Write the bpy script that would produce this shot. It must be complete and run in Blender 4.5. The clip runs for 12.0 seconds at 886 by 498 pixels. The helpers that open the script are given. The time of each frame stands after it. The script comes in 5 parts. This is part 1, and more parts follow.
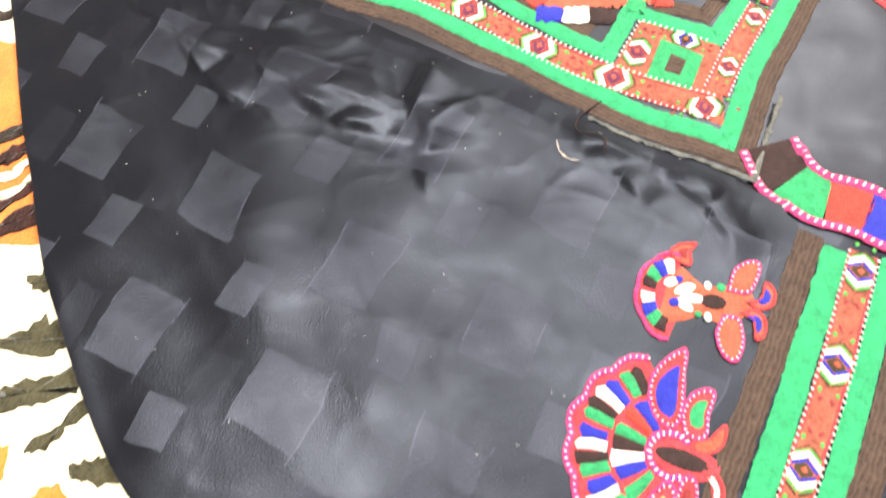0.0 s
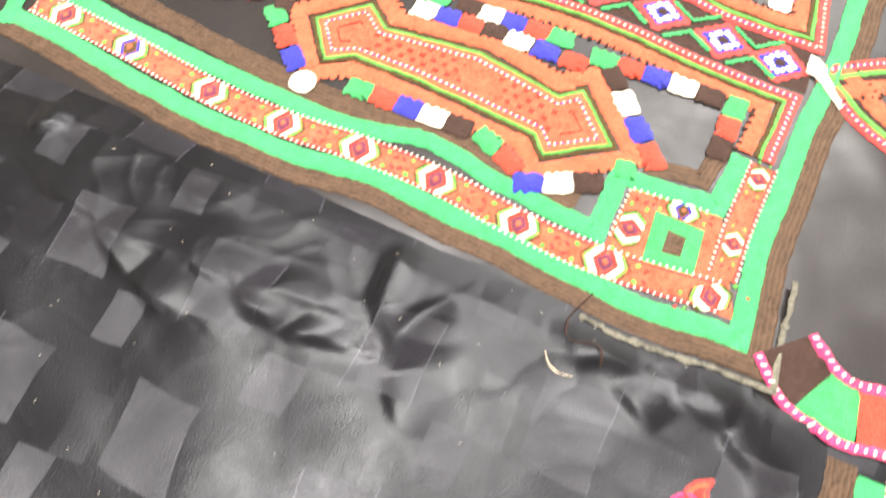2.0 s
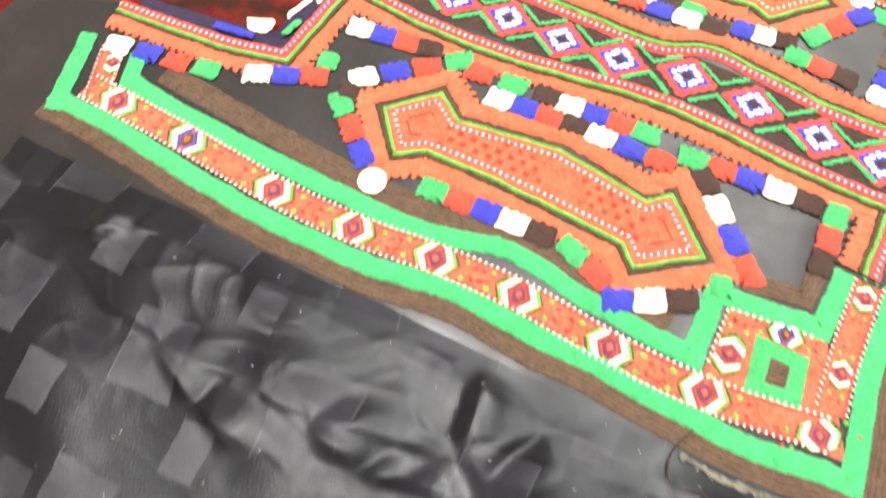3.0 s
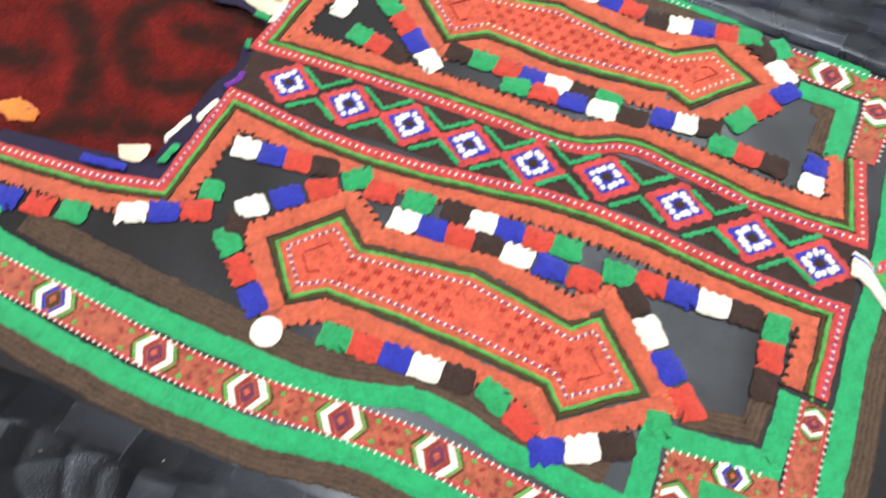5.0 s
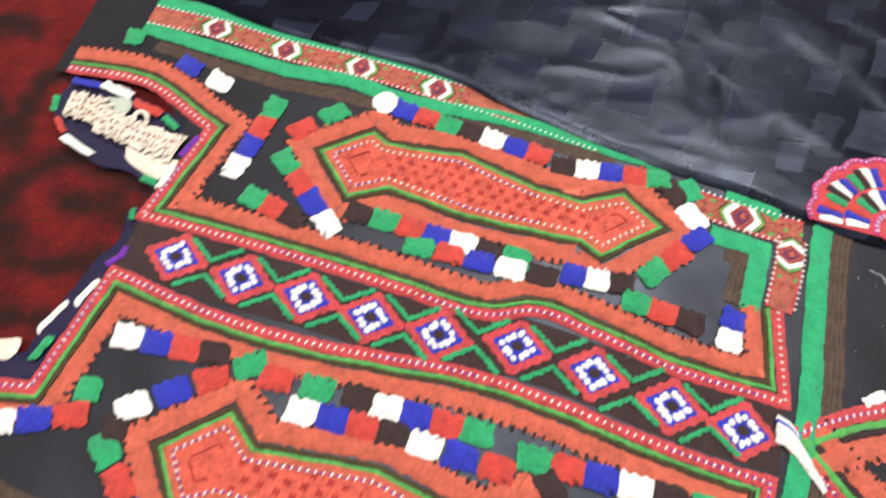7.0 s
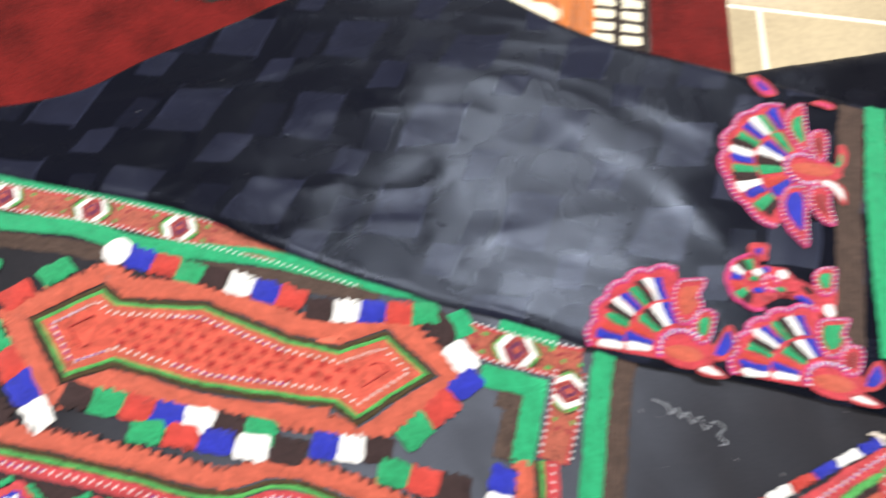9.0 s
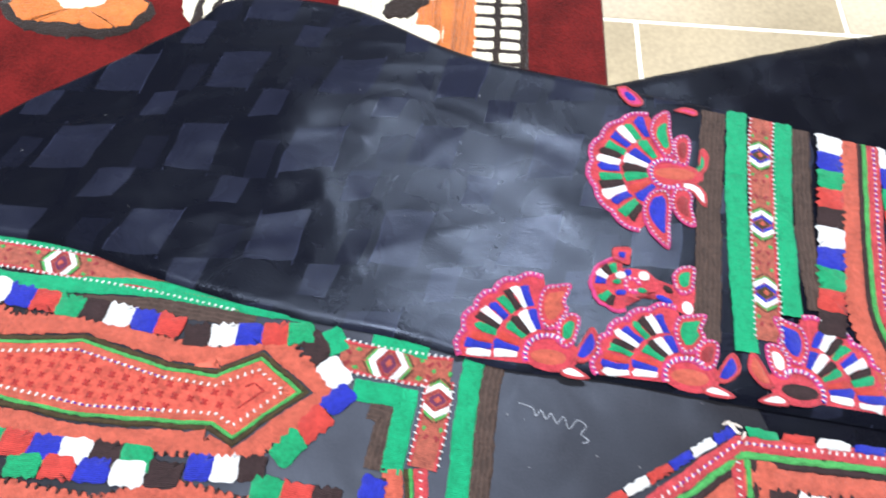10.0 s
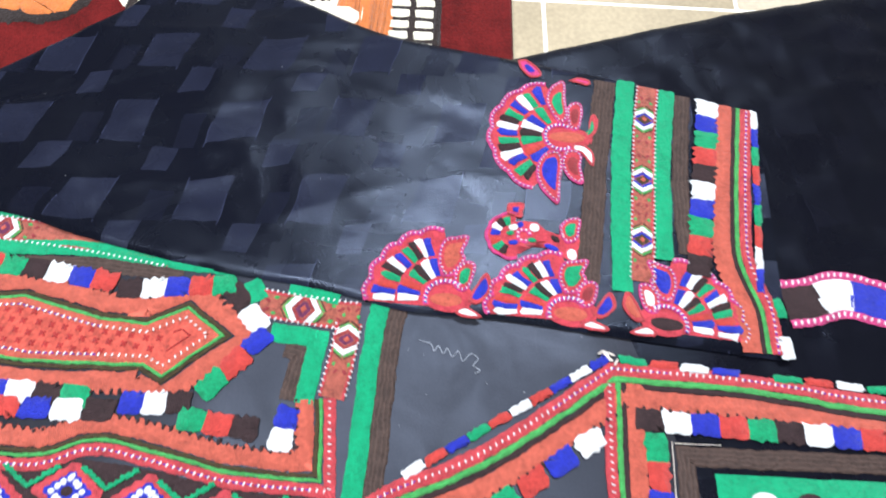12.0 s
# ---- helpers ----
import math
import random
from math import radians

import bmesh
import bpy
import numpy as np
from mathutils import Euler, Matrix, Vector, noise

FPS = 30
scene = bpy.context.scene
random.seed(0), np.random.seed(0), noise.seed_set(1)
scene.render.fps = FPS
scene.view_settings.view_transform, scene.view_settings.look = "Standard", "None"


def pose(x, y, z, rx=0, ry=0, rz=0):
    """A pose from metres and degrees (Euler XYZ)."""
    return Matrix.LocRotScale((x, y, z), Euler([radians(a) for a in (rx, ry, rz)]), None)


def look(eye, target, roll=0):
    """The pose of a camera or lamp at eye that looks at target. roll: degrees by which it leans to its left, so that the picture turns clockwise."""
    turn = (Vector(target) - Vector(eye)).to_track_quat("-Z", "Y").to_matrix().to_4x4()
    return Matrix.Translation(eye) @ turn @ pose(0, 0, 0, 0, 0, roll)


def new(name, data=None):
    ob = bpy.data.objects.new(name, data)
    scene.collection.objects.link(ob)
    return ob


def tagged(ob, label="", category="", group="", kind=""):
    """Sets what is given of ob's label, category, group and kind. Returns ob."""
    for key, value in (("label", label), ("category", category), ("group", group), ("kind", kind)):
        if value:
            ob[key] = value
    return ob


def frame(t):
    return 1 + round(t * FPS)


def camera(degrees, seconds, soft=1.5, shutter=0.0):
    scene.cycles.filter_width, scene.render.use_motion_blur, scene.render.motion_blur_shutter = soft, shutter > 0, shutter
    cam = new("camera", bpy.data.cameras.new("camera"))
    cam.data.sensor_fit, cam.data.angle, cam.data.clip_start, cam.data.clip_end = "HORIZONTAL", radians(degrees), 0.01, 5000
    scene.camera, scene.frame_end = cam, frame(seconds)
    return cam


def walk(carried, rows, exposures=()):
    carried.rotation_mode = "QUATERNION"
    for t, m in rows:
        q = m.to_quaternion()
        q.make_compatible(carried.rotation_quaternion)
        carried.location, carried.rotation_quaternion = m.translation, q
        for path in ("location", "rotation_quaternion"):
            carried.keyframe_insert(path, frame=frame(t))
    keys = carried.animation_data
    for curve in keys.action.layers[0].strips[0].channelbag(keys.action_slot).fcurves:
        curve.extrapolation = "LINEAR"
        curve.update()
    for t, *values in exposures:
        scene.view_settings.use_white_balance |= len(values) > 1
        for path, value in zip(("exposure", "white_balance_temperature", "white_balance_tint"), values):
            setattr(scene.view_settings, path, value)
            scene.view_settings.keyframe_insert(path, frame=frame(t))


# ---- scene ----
cam = camera(68.0, 12.0, soft=1.8, shutter=1.0)
PATH = [
    (0, (-0.055, -0.483, 0.363), (-0.454, 0.18, -1.481), -5.4),
    (0.5, (-0.068, -0.461, 0.364), (-0.438, 0.225, -1.478), -2.6),
    (1, (-0.087, -0.426, 0.364), (-0.428, 0.272, -1.479), -0.8),
    (1.5, (-0.111, -0.396, 0.353), (-0.459, 0.32, -1.482), -2.0),
    (2, (-0.113, -0.358, 0.356), (-0.435, 0.347, -1.487), -1.9),
    (2.5, (-0.14, -0.336, 0.361), (-0.495, 0.361, -1.48), -3.1),
    (2.7, (-0.169, -0.324, 0.363), (-0.51, 0.349, -1.489), -3.2),
    (4.3, (-0.207, -0.233, 0.345), (-0.438, 0.486, -1.507), 2.6),
    (4.5, (-0.198, -0.227, 0.349), (-0.441, 0.489, -1.503), 1.0),
    (5, (-0.184, -0.207, 0.353), (-0.421, 0.508, -1.499), -0.6),
    (5.5, (-0.174, -0.18, 0.362), (-0.417, 0.568, -1.477), -1.4),
    (6, (-0.181, -0.147, 0.352), (-0.388, 0.626, -1.481), 0.4),
    (6.5, (-0.174, -0.129, 0.36), (-0.388, 0.661, -1.464), -0.4),
    (6.7, (-0.173, -0.127, 0.362), (-0.366, 0.707, -1.446), 1.5),
    (8.3, (-0.117, -0.036, 0.351), (-0.241, 0.834, -1.445), 1.5),
    (8.5, (-0.103, -0.029, 0.347), (-0.26, 0.836, -1.45), -0.8),
    (9, (-0.067, 0.004, 0.361), (-0.112, 0.875, -1.439), 4.2),
    (9.5, (-0.027, 0.011, 0.376), (-0.034, 0.918, -1.406), 4.4),
    (10, (-0.001, 0.007, 0.379), (0.007, 0.91, -1.406), 4.2),
    (10.5, (0.017, 0.004, 0.382), (0.041, 0.894, -1.409), 4.3),
    (11, (0.044, -0.003, 0.391), (0.07, 0.899, -1.394), 3.5),
    (11.5, (0.045, -0.016, 0.402), (0.103, 0.873, -1.389), 5.6),
    (12, (0.05, -0.032, 0.413), (0.112, 0.843, -1.384), 6.0),
]
EXPOSURES = [(0.0, 1.08, 7800, 10), (1.0, 1.38, 8900, 10), (2.0, 1.5, 9300, 10), (2.7, 1.35, 9300, 9), (4.3, 0.36, 7900, 0), (5.5, 0.15, 7250, 7), (6.5, 0.1, 7050, 10), (8.5, 0.12, 7500, 10), (9.5, 0.2, 6200, 10), (12.0, 0.22, 5900, 10)]
walk(cam, [(t, look(eye, target, roll)) for t, eye, target, roll in PATH], EXPOSURES)

# ---- light ----
world = bpy.data.worlds.new("room_light")
scene.world = world
world.use_nodes = True
world.node_tree.nodes["Background"].inputs[0].default_value = (0.9, 0.95, 1.0, 1)
world.node_tree.nodes["Background"].inputs[1].default_value = 0.25


def overhead_light(x, y, z, sx, sy, watts, colour):
    d = bpy.data.lights.new("unseen_area_light", "AREA")
    d.shape, d.size, d.size_y, d.energy, d.color = "RECTANGLE", sx, sy, watts, colour
    ob = new("unseen_area_light", d)
    ob.matrix_world = look((x, y, z), (x * 0.3, y * 0.3, 0))
    return tagged(ob, "white area light overhead, fixture unseen", "lamp")


# placed by the upper sleeve's highlight; the fixture itself is unseen
overhead_light(0.34, 1.3, 2.5, 1.0, 0.35, 112, (0.93, 0.96, 1.0))
# added light with no known source, to brighten the lower sleeve
overhead_light(-0.55, -0.45, 2.5, 0.8, 0.6, 96, (0.96, 0.97, 1.0))

# ---- materials ----


def material(name, base, rough=0.7, var=0.18, grain=900.0, bump=0.25, threads=None, sheen=0.0, spec=0.3, blotch=25.0):
    """A surface with colour variation at two scales and fine relief; threads: (direction, per metre) of the stitches in UV."""
    m = bpy.data.materials.new(name)
    m.use_nodes = True
    nt = m.node_tree
    bs = nt.nodes["Principled BSDF"]
    bs.inputs["Roughness"].default_value = rough
    bs.inputs["Specular IOR Level"].default_value = spec
    bs.inputs["Sheen Weight"].default_value = sheen
    geo = nt.nodes.new("ShaderNodeNewGeometry")
    n1 = nt.nodes.new("ShaderNodeTexNoise")
    n1.inputs["Scale"].default_value, n1.inputs["Detail"].default_value = blotch, 4
    n2 = nt.nodes.new("ShaderNodeTexNoise")
    n2.inputs["Scale"].default_value, n2.inputs["Detail"].default_value = grain, 2
    nt.links.new(geo.outputs["Position"], n1.inputs["Vector"])
    nt.links.new(geo.outputs["Position"], n2.inputs["Vector"])
    add = nt.nodes.new("ShaderNodeMath")
    add.operation = "ADD"
    nt.links.new(n1.outputs["Fac"], add.inputs[0])
    nt.links.new(n2.outputs["Fac"], add.inputs[1])
    height = add.outputs[0]
    if threads:
        uv = nt.nodes.new("ShaderNodeUVMap")
        wv = nt.nodes.new("ShaderNodeTexWave")
        wv.wave_type, wv.bands_direction = "BANDS", threads[0]
        wv.inputs["Scale"].default_value = threads[1]
        wv.inputs["Distortion"].default_value, wv.inputs["Detail"].default_value = 4.5, 3
        wv.inputs["Detail Scale"].default_value = 1.5
        nt.links.new(uv.outputs["UV"], wv.inputs["Vector"])
        mix = nt.nodes.new("ShaderNodeMath")
        mix.operation = "MULTIPLY_ADD"
        mix.inputs[1].default_value = 0.35 if threads[0] == "Y" else 0.45
        nt.links.new(wv.outputs["Fac"], mix.inputs[0])
        nt.links.new(add.outputs[0], mix.inputs[2])
        height = mix.outputs[0]
    ramp = nt.nodes.new("ShaderNodeMapRange")
    ramp.inputs["From Min"].default_value, ramp.inputs["From Max"].default_value = 0.65, 1.6 if threads else 1.35
    ramp.inputs["To Min"].default_value, ramp.inputs["To Max"].default_value = 1 - var, 1 + var
    nt.links.new(height, ramp.inputs["Value"])
    col = nt.nodes.new("ShaderNodeVectorMath")
    col.operation = "SCALE"
    col.inputs[0].default_value = base
    nt.links.new(ramp.outputs[0], col.inputs["Scale"])
    nt.links.new(col.outputs[0], bs.inputs["Base Color"])
    if bump:
        bp = nt.nodes.new("ShaderNodeBump")
        bp.inputs["Strength"].default_value, bp.inputs["Distance"].default_value = bump, 0.0012
        nt.links.new(height, bp.inputs["Height"])
        nt.links.new(bp.outputs[0], bs.inputs["Normal"])
    return m


def thread(name, base, along=False, var=0.38):
    return material(name, base, 0.72, var, 420, 0.8, ("Y" if along else "X", 105.0 if along else 300.0), 0.06 if max(base) > 0.1 else 0.0, 0.2, 130)


GREEN = thread("green_thread", (0.008, 0.215, 0.09), var=0.35)
GREEN_FINE = thread("light_green_thread", (0.045, 0.22, 0.05), var=0.5)
OLIVE = thread("dark_olive_thread", (0.04, 0.027, 0.012), var=0.5)
GREEN_CELL = thread("green_cell_thread", (0.009, 0.195, 0.075), var=0.4)
ORANGE = thread("orange_thread", (0.32, 0.064, 0.038), var=0.45)
RED = thread("red_thread", (0.335, 0.032, 0.024), var=0.4)
MAROON = thread("maroon_thread", (0.17, 0.02, 0.022))
PINK = thread("pink_thread", (0.36, 0.03, 0.115), var=0.5)
ROSE = thread("rose_red_thread", (0.31, 0.033, 0.038), var=0.5)
SCARLET = thread("scarlet_thread", (0.33, 0.03, 0.04), var=0.55)
WHITE = thread("white_thread", (0.52, 0.51, 0.49), var=0.3)
CREAM = thread("cream_thread", (0.5, 0.43, 0.36), var=0.4)
BLUE = thread("blue_thread", (0.012, 0.018, 0.24), var=0.4)
VIOLET = thread("violet_thread", (0.09, 0.014, 0.2))
AUBERGINE = thread("aubergine_thread", (0.09, 0.02, 0.05))
DEEP_RED = thread("deep_red_thread", (0.24, 0.017, 0.014))
BLACK = thread("black_brown_thread", (0.025, 0.0135, 0.0135), var=0.45)
BROWN = thread("dark_brown_thread", (0.038, 0.023, 0.0175), True, 0.5)
NAVY = thread("navy_facing_thread", (0.012, 0.009, 0.03), var=0.4)
GREY = thread("grey_green_thread", (0.3, 0.33, 0.28), var=0.3)
LACE = thread("rust_lace_thread", (0.22, 0.056, 0.036), var=0.75)
RAW_EDGE = material("raw_cloth_edge", (0.07, 0.072, 0.068), 0.9, 0.6, 500, 0.6, None, 0.05, 0.2, 120)
PALE = {"W": WHITE, "B": BLUE, "R": RED, "G": GREEN_CELL, "K": BLACK}


def satin(name, o, e1, e2, base, depth=0.75, gloss=0.74, spec=0.25, bump=0.17, weave=1.8):
    """Black damask: a satin ground, and woven squares whose threads run across it and catch the light another way.
    Part of that sheen is painted: the squares get a lighter base colour, by weave.
    o, e1, e2: one square's middle and the two steps of the pattern."""
    m = material(name, base, 0.4, 0.35, 900, bump, None, 0.0, spec, 14)
    nt = m.node_tree
    bs = nt.nodes["Principled BSDF"]
    geo = [n for n in nt.nodes if n.type == "NEW_GEOMETRY"][0]
    det = e1[0] * e2[1] - e1[1] * e2[0]

    def node(op, a, b=0.0, c=0.0):
        n = nt.nodes.new("ShaderNodeMath")
        n.operation = op
        for i, v in enumerate((a, b, c)):
            if isinstance(v, (int, float)):
                n.inputs[i].default_value = v
            else:
                nt.links.new(v, n.inputs[i])
        return n.outputs[0]

    sep = nt.nodes.new("ShaderNodeSeparateXYZ")
    bend = nt.nodes.new("ShaderNodeTexNoise")
    bend.inputs["Scale"].default_value, bend.inputs["Detail"].default_value = 9, 3
    nt.links.new(geo.outputs["Position"], bend.inputs["Vector"])
    push = nt.nodes.new("ShaderNodeVectorMath")
    push.operation = "MULTIPLY_ADD"
    push.inputs[1].default_value = (0.03, 0.03, 0.0)
    nt.links.new(bend.outputs["Color"], push.inputs[0])
    less = nt.nodes.new("ShaderNodeVectorMath")
    less.operation = "SUBTRACT"
    less.inputs[1].default_value = (0.015, 0.015, 0.0)
    nt.links.new(geo.outputs["Position"], less.inputs[0])
    nt.links.new(less.outputs[0], push.inputs[2])
    nt.links.new(push.outputs[0], sep.inputs[0])
    x, y = node("SUBTRACT", sep.outputs["X"], o[0]), node("SUBTRACT", sep.outputs["Y"], o[1])
    su = node("ADD", node("MULTIPLY", x, e2[1] / det), node("MULTIPLY", y, -e2[0] / det))
    sv = node("ADD", node("MULTIPLY", x, -e1[1] / det), node("MULTIPLY", y, e1[0] / det))

    def squares(du, dv, w, h):
        fu = node("ABSOLUTE", node("SUBTRACT", node("FRACT", node("ADD", su, 0.5 - du + 20)), 0.5))
        fv = node("ABSOLUTE", node("SUBTRACT", node("FRACT", node("ADD", sv, 0.5 - dv + 20)), 0.5))
        return node("MULTIPLY", node("LESS_THAN", fu, w / 2), node("LESS_THAN", fv, h / 2))

    sq = node("MAXIMUM", squares(0, 0, 0.4, 0.52), squares(0.46, 0.46, 0.24, 0.32))
    faint = node("MULTIPLY", squares(0.62, 0.1, 0.2, 0.4), 0.35)
    patchy = nt.nodes.new("ShaderNodeTexNoise")
    patchy.inputs["Scale"].default_value, patchy.inputs["Detail"].default_value = 30, 4
    nt.links.new(geo.outputs["Position"], patchy.inputs["Vector"])
    sq = node("MULTIPLY", node("MAXIMUM", sq, faint), node("MULTIPLY", node("MULTIPLY_ADD", patchy.outputs["Fac"], 1.2, 0.35), depth))
    nt.links.new(node("MULTIPLY_ADD", sq, -0.25, 0.25), bs.inputs["Anisotropic Rotation"])
    bs.inputs["Anisotropic"].default_value = 0.65
    bs.inputs["Specular Tint"].default_value = (0.69, 0.79, 1.0, 1)
    tg = nt.nodes.new("ShaderNodeTangent")
    tg.direction_type, tg.uv_map = "UV_MAP", "weave"
    nt.links.new(tg.outputs[0], bs.inputs["Tangent"])
    old = bs.inputs["Base Color"].links[0].from_socket
    mul = nt.nodes.new("ShaderNodeVectorMath")
    mul.operation = "SCALE"
    nt.links.new(old, mul.inputs[0])
    # pale floating threads along the squares' sides, and worn patches of other gloss
    side = node("ABSOLUTE", node("SUBTRACT", node("FRACT", node("ADD", su, 20.5)), 0.5))
    edge = node("MULTIPLY", node("LESS_THAN", node("ABSOLUTE", node("SUBTRACT", side, 0.2)), 0.005), squares(0, 0, 0.5, 0.62))
    cloud = [n for n in nt.nodes if n.type == "TEX_NOISE"][0]
    cloud.inputs["Detail"].default_value, cloud.inputs["Distortion"].default_value, cloud.inputs["Roughness"].default_value = 8, 0.9, 0.62
    worn = cloud.outputs["Fac"]
    edge = node("MULTIPLY", edge, node("GREATER_THAN", worn, 0.5))
    # squares' base colour scaled up in place of the light they catch
    nt.links.new(node("ADD", node("MULTIPLY_ADD", sq, weave, 0.75), node("MULTIPLY", edge, 4.0 * depth)), mul.inputs["Scale"])
    nt.links.new(node("MULTIPLY_ADD", worn, -0.6, gloss), bs.inputs["Roughness"])
    nt.links.new(mul.outputs[0], bs.inputs["Base Color"])
    return m


# both sleeves are one cloth; unequal tone and gloss stand in for lighting
SATIN_UP = satin("black_satin_sleeve", (-0.172, 0.264), (0.0815, 0.004), (-0.017, -0.069), (0.0035, 0.0039, 0.0073), gloss=0.57, spec=0.185, weave=2.3)
SATIN_LOW = satin("black_satin_lower_sleeve", (-0.369, -0.382), (0.097, 0.0), (0.0, -0.09), (0.0045, 0.0047, 0.0068))
CLOTH = satin("black_satin_body", (0.1, 0.2), (0.083, 0.0), (0.01, -0.08), (0.0165, 0.0152, 0.0172), 0.04, 0.74, 0.26, 0.06)
# toned darker than the body cloth to bring the skirt's brightness down
SATIN_SKIRT = satin("darkened_satin_skirt", (0.34, 0.3), (0.083, 0.01), (0.01, -0.08), (0.0036, 0.0037, 0.0062), 0.12, 0.6, 0.165)

# ---- surfaces of the laid-out dress ----


def ridge(x, y, x0, y0, x1, y1, w, h):
    dx, dy = x1 - x0, y1 - y0
    s = max(0.0, min(1.0, ((x - x0) * dx + (y - y0) * dy) / (dx * dx + dy * dy)))
    d2 = (x - x0 - s * dx) ** 2 + (y - y0 - s * dy) ** 2
    return h * (0.2 + 0.8 * math.sin(math.pi * s)) * math.exp(-d2 / (w * w))


def fold(x, y, x0, y0, x1, y1, w, h):
    """A tuck of cloth: a gentle slope on one side, a steep drop on the other."""
    dx, dy = x1 - x0, y1 - y0
    side = (dx * (y - y0) - dy * (x - x0)) / math.hypot(dx, dy)
    k = max(0.0, min(1.0, side / (w * 0.7) + 0.5))
    return ridge(x, y, x0, y0, x1, y1, w * (0.85 + 2.0 * k * k * (3 - 2 * k)), h)


FOLDS = [(-0.37, -0.288, -0.335, -0.307, 0.006, 0.0062), (-0.335, -0.307, -0.29, -0.318, 0.0062, 0.005), (-0.268, -0.289, -0.24, -0.303, 0.0062, 0.0058),
         (-0.24, -0.303, -0.2, -0.298, 0.006, 0.005), (-0.262, -0.283, -0.205, -0.281, 0.0052, 0.0042), (-0.196, -0.228, -0.194, -0.272, 0.006, 0.005), (-0.19, -0.268, -0.168, -0.3, 0.007, 0.006),
         (-0.168, -0.3, -0.15, -0.33, 0.007, 0.003), (-0.16, -0.25, -0.178, -0.285, 0.006, 0.0045), (-0.1, -0.256, -0.05, -0.246, 0.0062, 0.005), (-0.03, -0.25, 0.0, -0.262, 0.006, 0.005),
         (-0.425, -0.272, -0.366, -0.286, 0.006, 0.003), (-0.366, -0.286, -0.267, -0.286, 0.005, 0.0026), (-0.45, -0.245, -0.42, -0.235, 0.007, 0.005), (-0.34, -0.25, -0.29, -0.245, 0.006, 0.003),
         (-0.01, -0.25, 0.03, -0.29, 0.006, 0.004), (-0.06, -0.26, -0.03, -0.275, 0.005, 0.0035)]


def creases(x, y):
    """Sharp crumples with a wandering line."""
    u = x + 0.02 * noise.noise((x * 22, y * 22, 5))
    v = y + 0.012 * noise.noise((x * 26, y * 26, 11))
    a = (1 - abs(noise.noise((u * 9 + v * 10, v * 24 - u * 5, 2)))) ** 5
    b = (1 - abs(noise.noise((u * 24 - v * 18, v * 30 + u * 14, 6)))) ** 6
    return 0.0062 * a + 0.003 * b


def lower_edge(x):
    """Where the lower sleeve comes out from under the border."""
    return -0.2145 - 0.05 * (min(x, -0.06) + 0.3)


def body_z(x, y):
    z = 0.0011 * noise.noise((x * 11, y * 14, 0.3)) + 0.0007 * noise.noise((x * 26 + y * 12, y * 30, 7)) + 0.00025 * noise.noise((x * 40, y * 40, 4))
    if x < 0.03 and y < lower_edge(x):
        return z - 0.006 * min(1.0, (lower_edge(x) - y) / 0.03)
    if y < -0.225 or x > 0.05:
        k = min(1.0, max(-0.225 - y, 0) / 0.03 + max(0, x - 0.05) * 1.5 * (1 if abs(y - 0.02) > 0.09 else 0.25))
        z += k * (0.6 * creases(x, y) - 0.0015)
    return z


UPPER_FOLDS = [(-0.02, 0.3, 0.05, 0.25, 0.012, 0.0013), (0.03, 0.31, 0.1, 0.285, 0.011, 0.0014), (-0.03, 0.22, 0.05, 0.175, 0.012, 0.0013), (0.05, 0.25, 0.1, 0.2, 0.009, 0.0014), (-0.1, 0.33, -0.03, 0.3, 0.013, 0.0012)]


def sleeve_z(x, y):
    q = max(0.0, min(1.0, (0.0 - x) * 8 + 0.25))
    z = 0.0045 + (0.0006 + 0.0022 * q) * noise.noise((x * 9 + 3, y * 12, 1.7)) + 0.0006 * q * noise.noise((x * 30, y * 34, 9))
    if y < -0.19:
        low = max(0.0, min(1.0, (lower_edge(x) - y) / 0.022))
        z *= low + (1 - low) * max(0.12, min(1.0, x * 30))
        u, v = x + 0.006 * noise.noise((x * 40, y * 40, 5)), y + 0.005 * noise.noise((x * 40, y * 40, 15))
        k = math.exp(-((y + 0.265) / 0.045) ** 2) * (1 if x < 0.02 else 0.15)
        z += low * sum(fold(u, v, a, b, c, d, w, h * 1.05) for a, b, c, d, w, h in FOLDS) + low * (0.05 + 0.16 * k) * creases(x, y) * max(0.25, min(1.0, -x * 14)) - 0.0012 * (1 - low)
        z += low * 0.0036 * q * noise.noise((x * 14 + y * 20, y * 9 - x * 8, 3))
    else:
        z += (0.05 + 0.1 * q) * creases(x * 0.6, y) + sum(fold(x, y, *f) for f in UPPER_FOLDS)
    return z


# ---- mesh helpers ----


def part(name, bm, mats, parent, label="", kind=""):
    me = bpy.data.meshes.new(name)
    bm.to_mesh(me)
    bm.free()
    for mt in mats if isinstance(mats, (list, tuple)) else [mats]:
        me.materials.append(mt)
    for p in me.polygons:
        p.use_smooth = True
    ob = new(name, me)
    if parent:
        ob.parent = parent
    return tagged(ob, label, kind=kind)


def empty(name, parent=None, label="", category="", kind=""):
    ob = new(name)
    ob.empty_display_size = 0.02
    if parent:
        ob.parent = parent
    return tagged(ob, label, category, kind=kind)


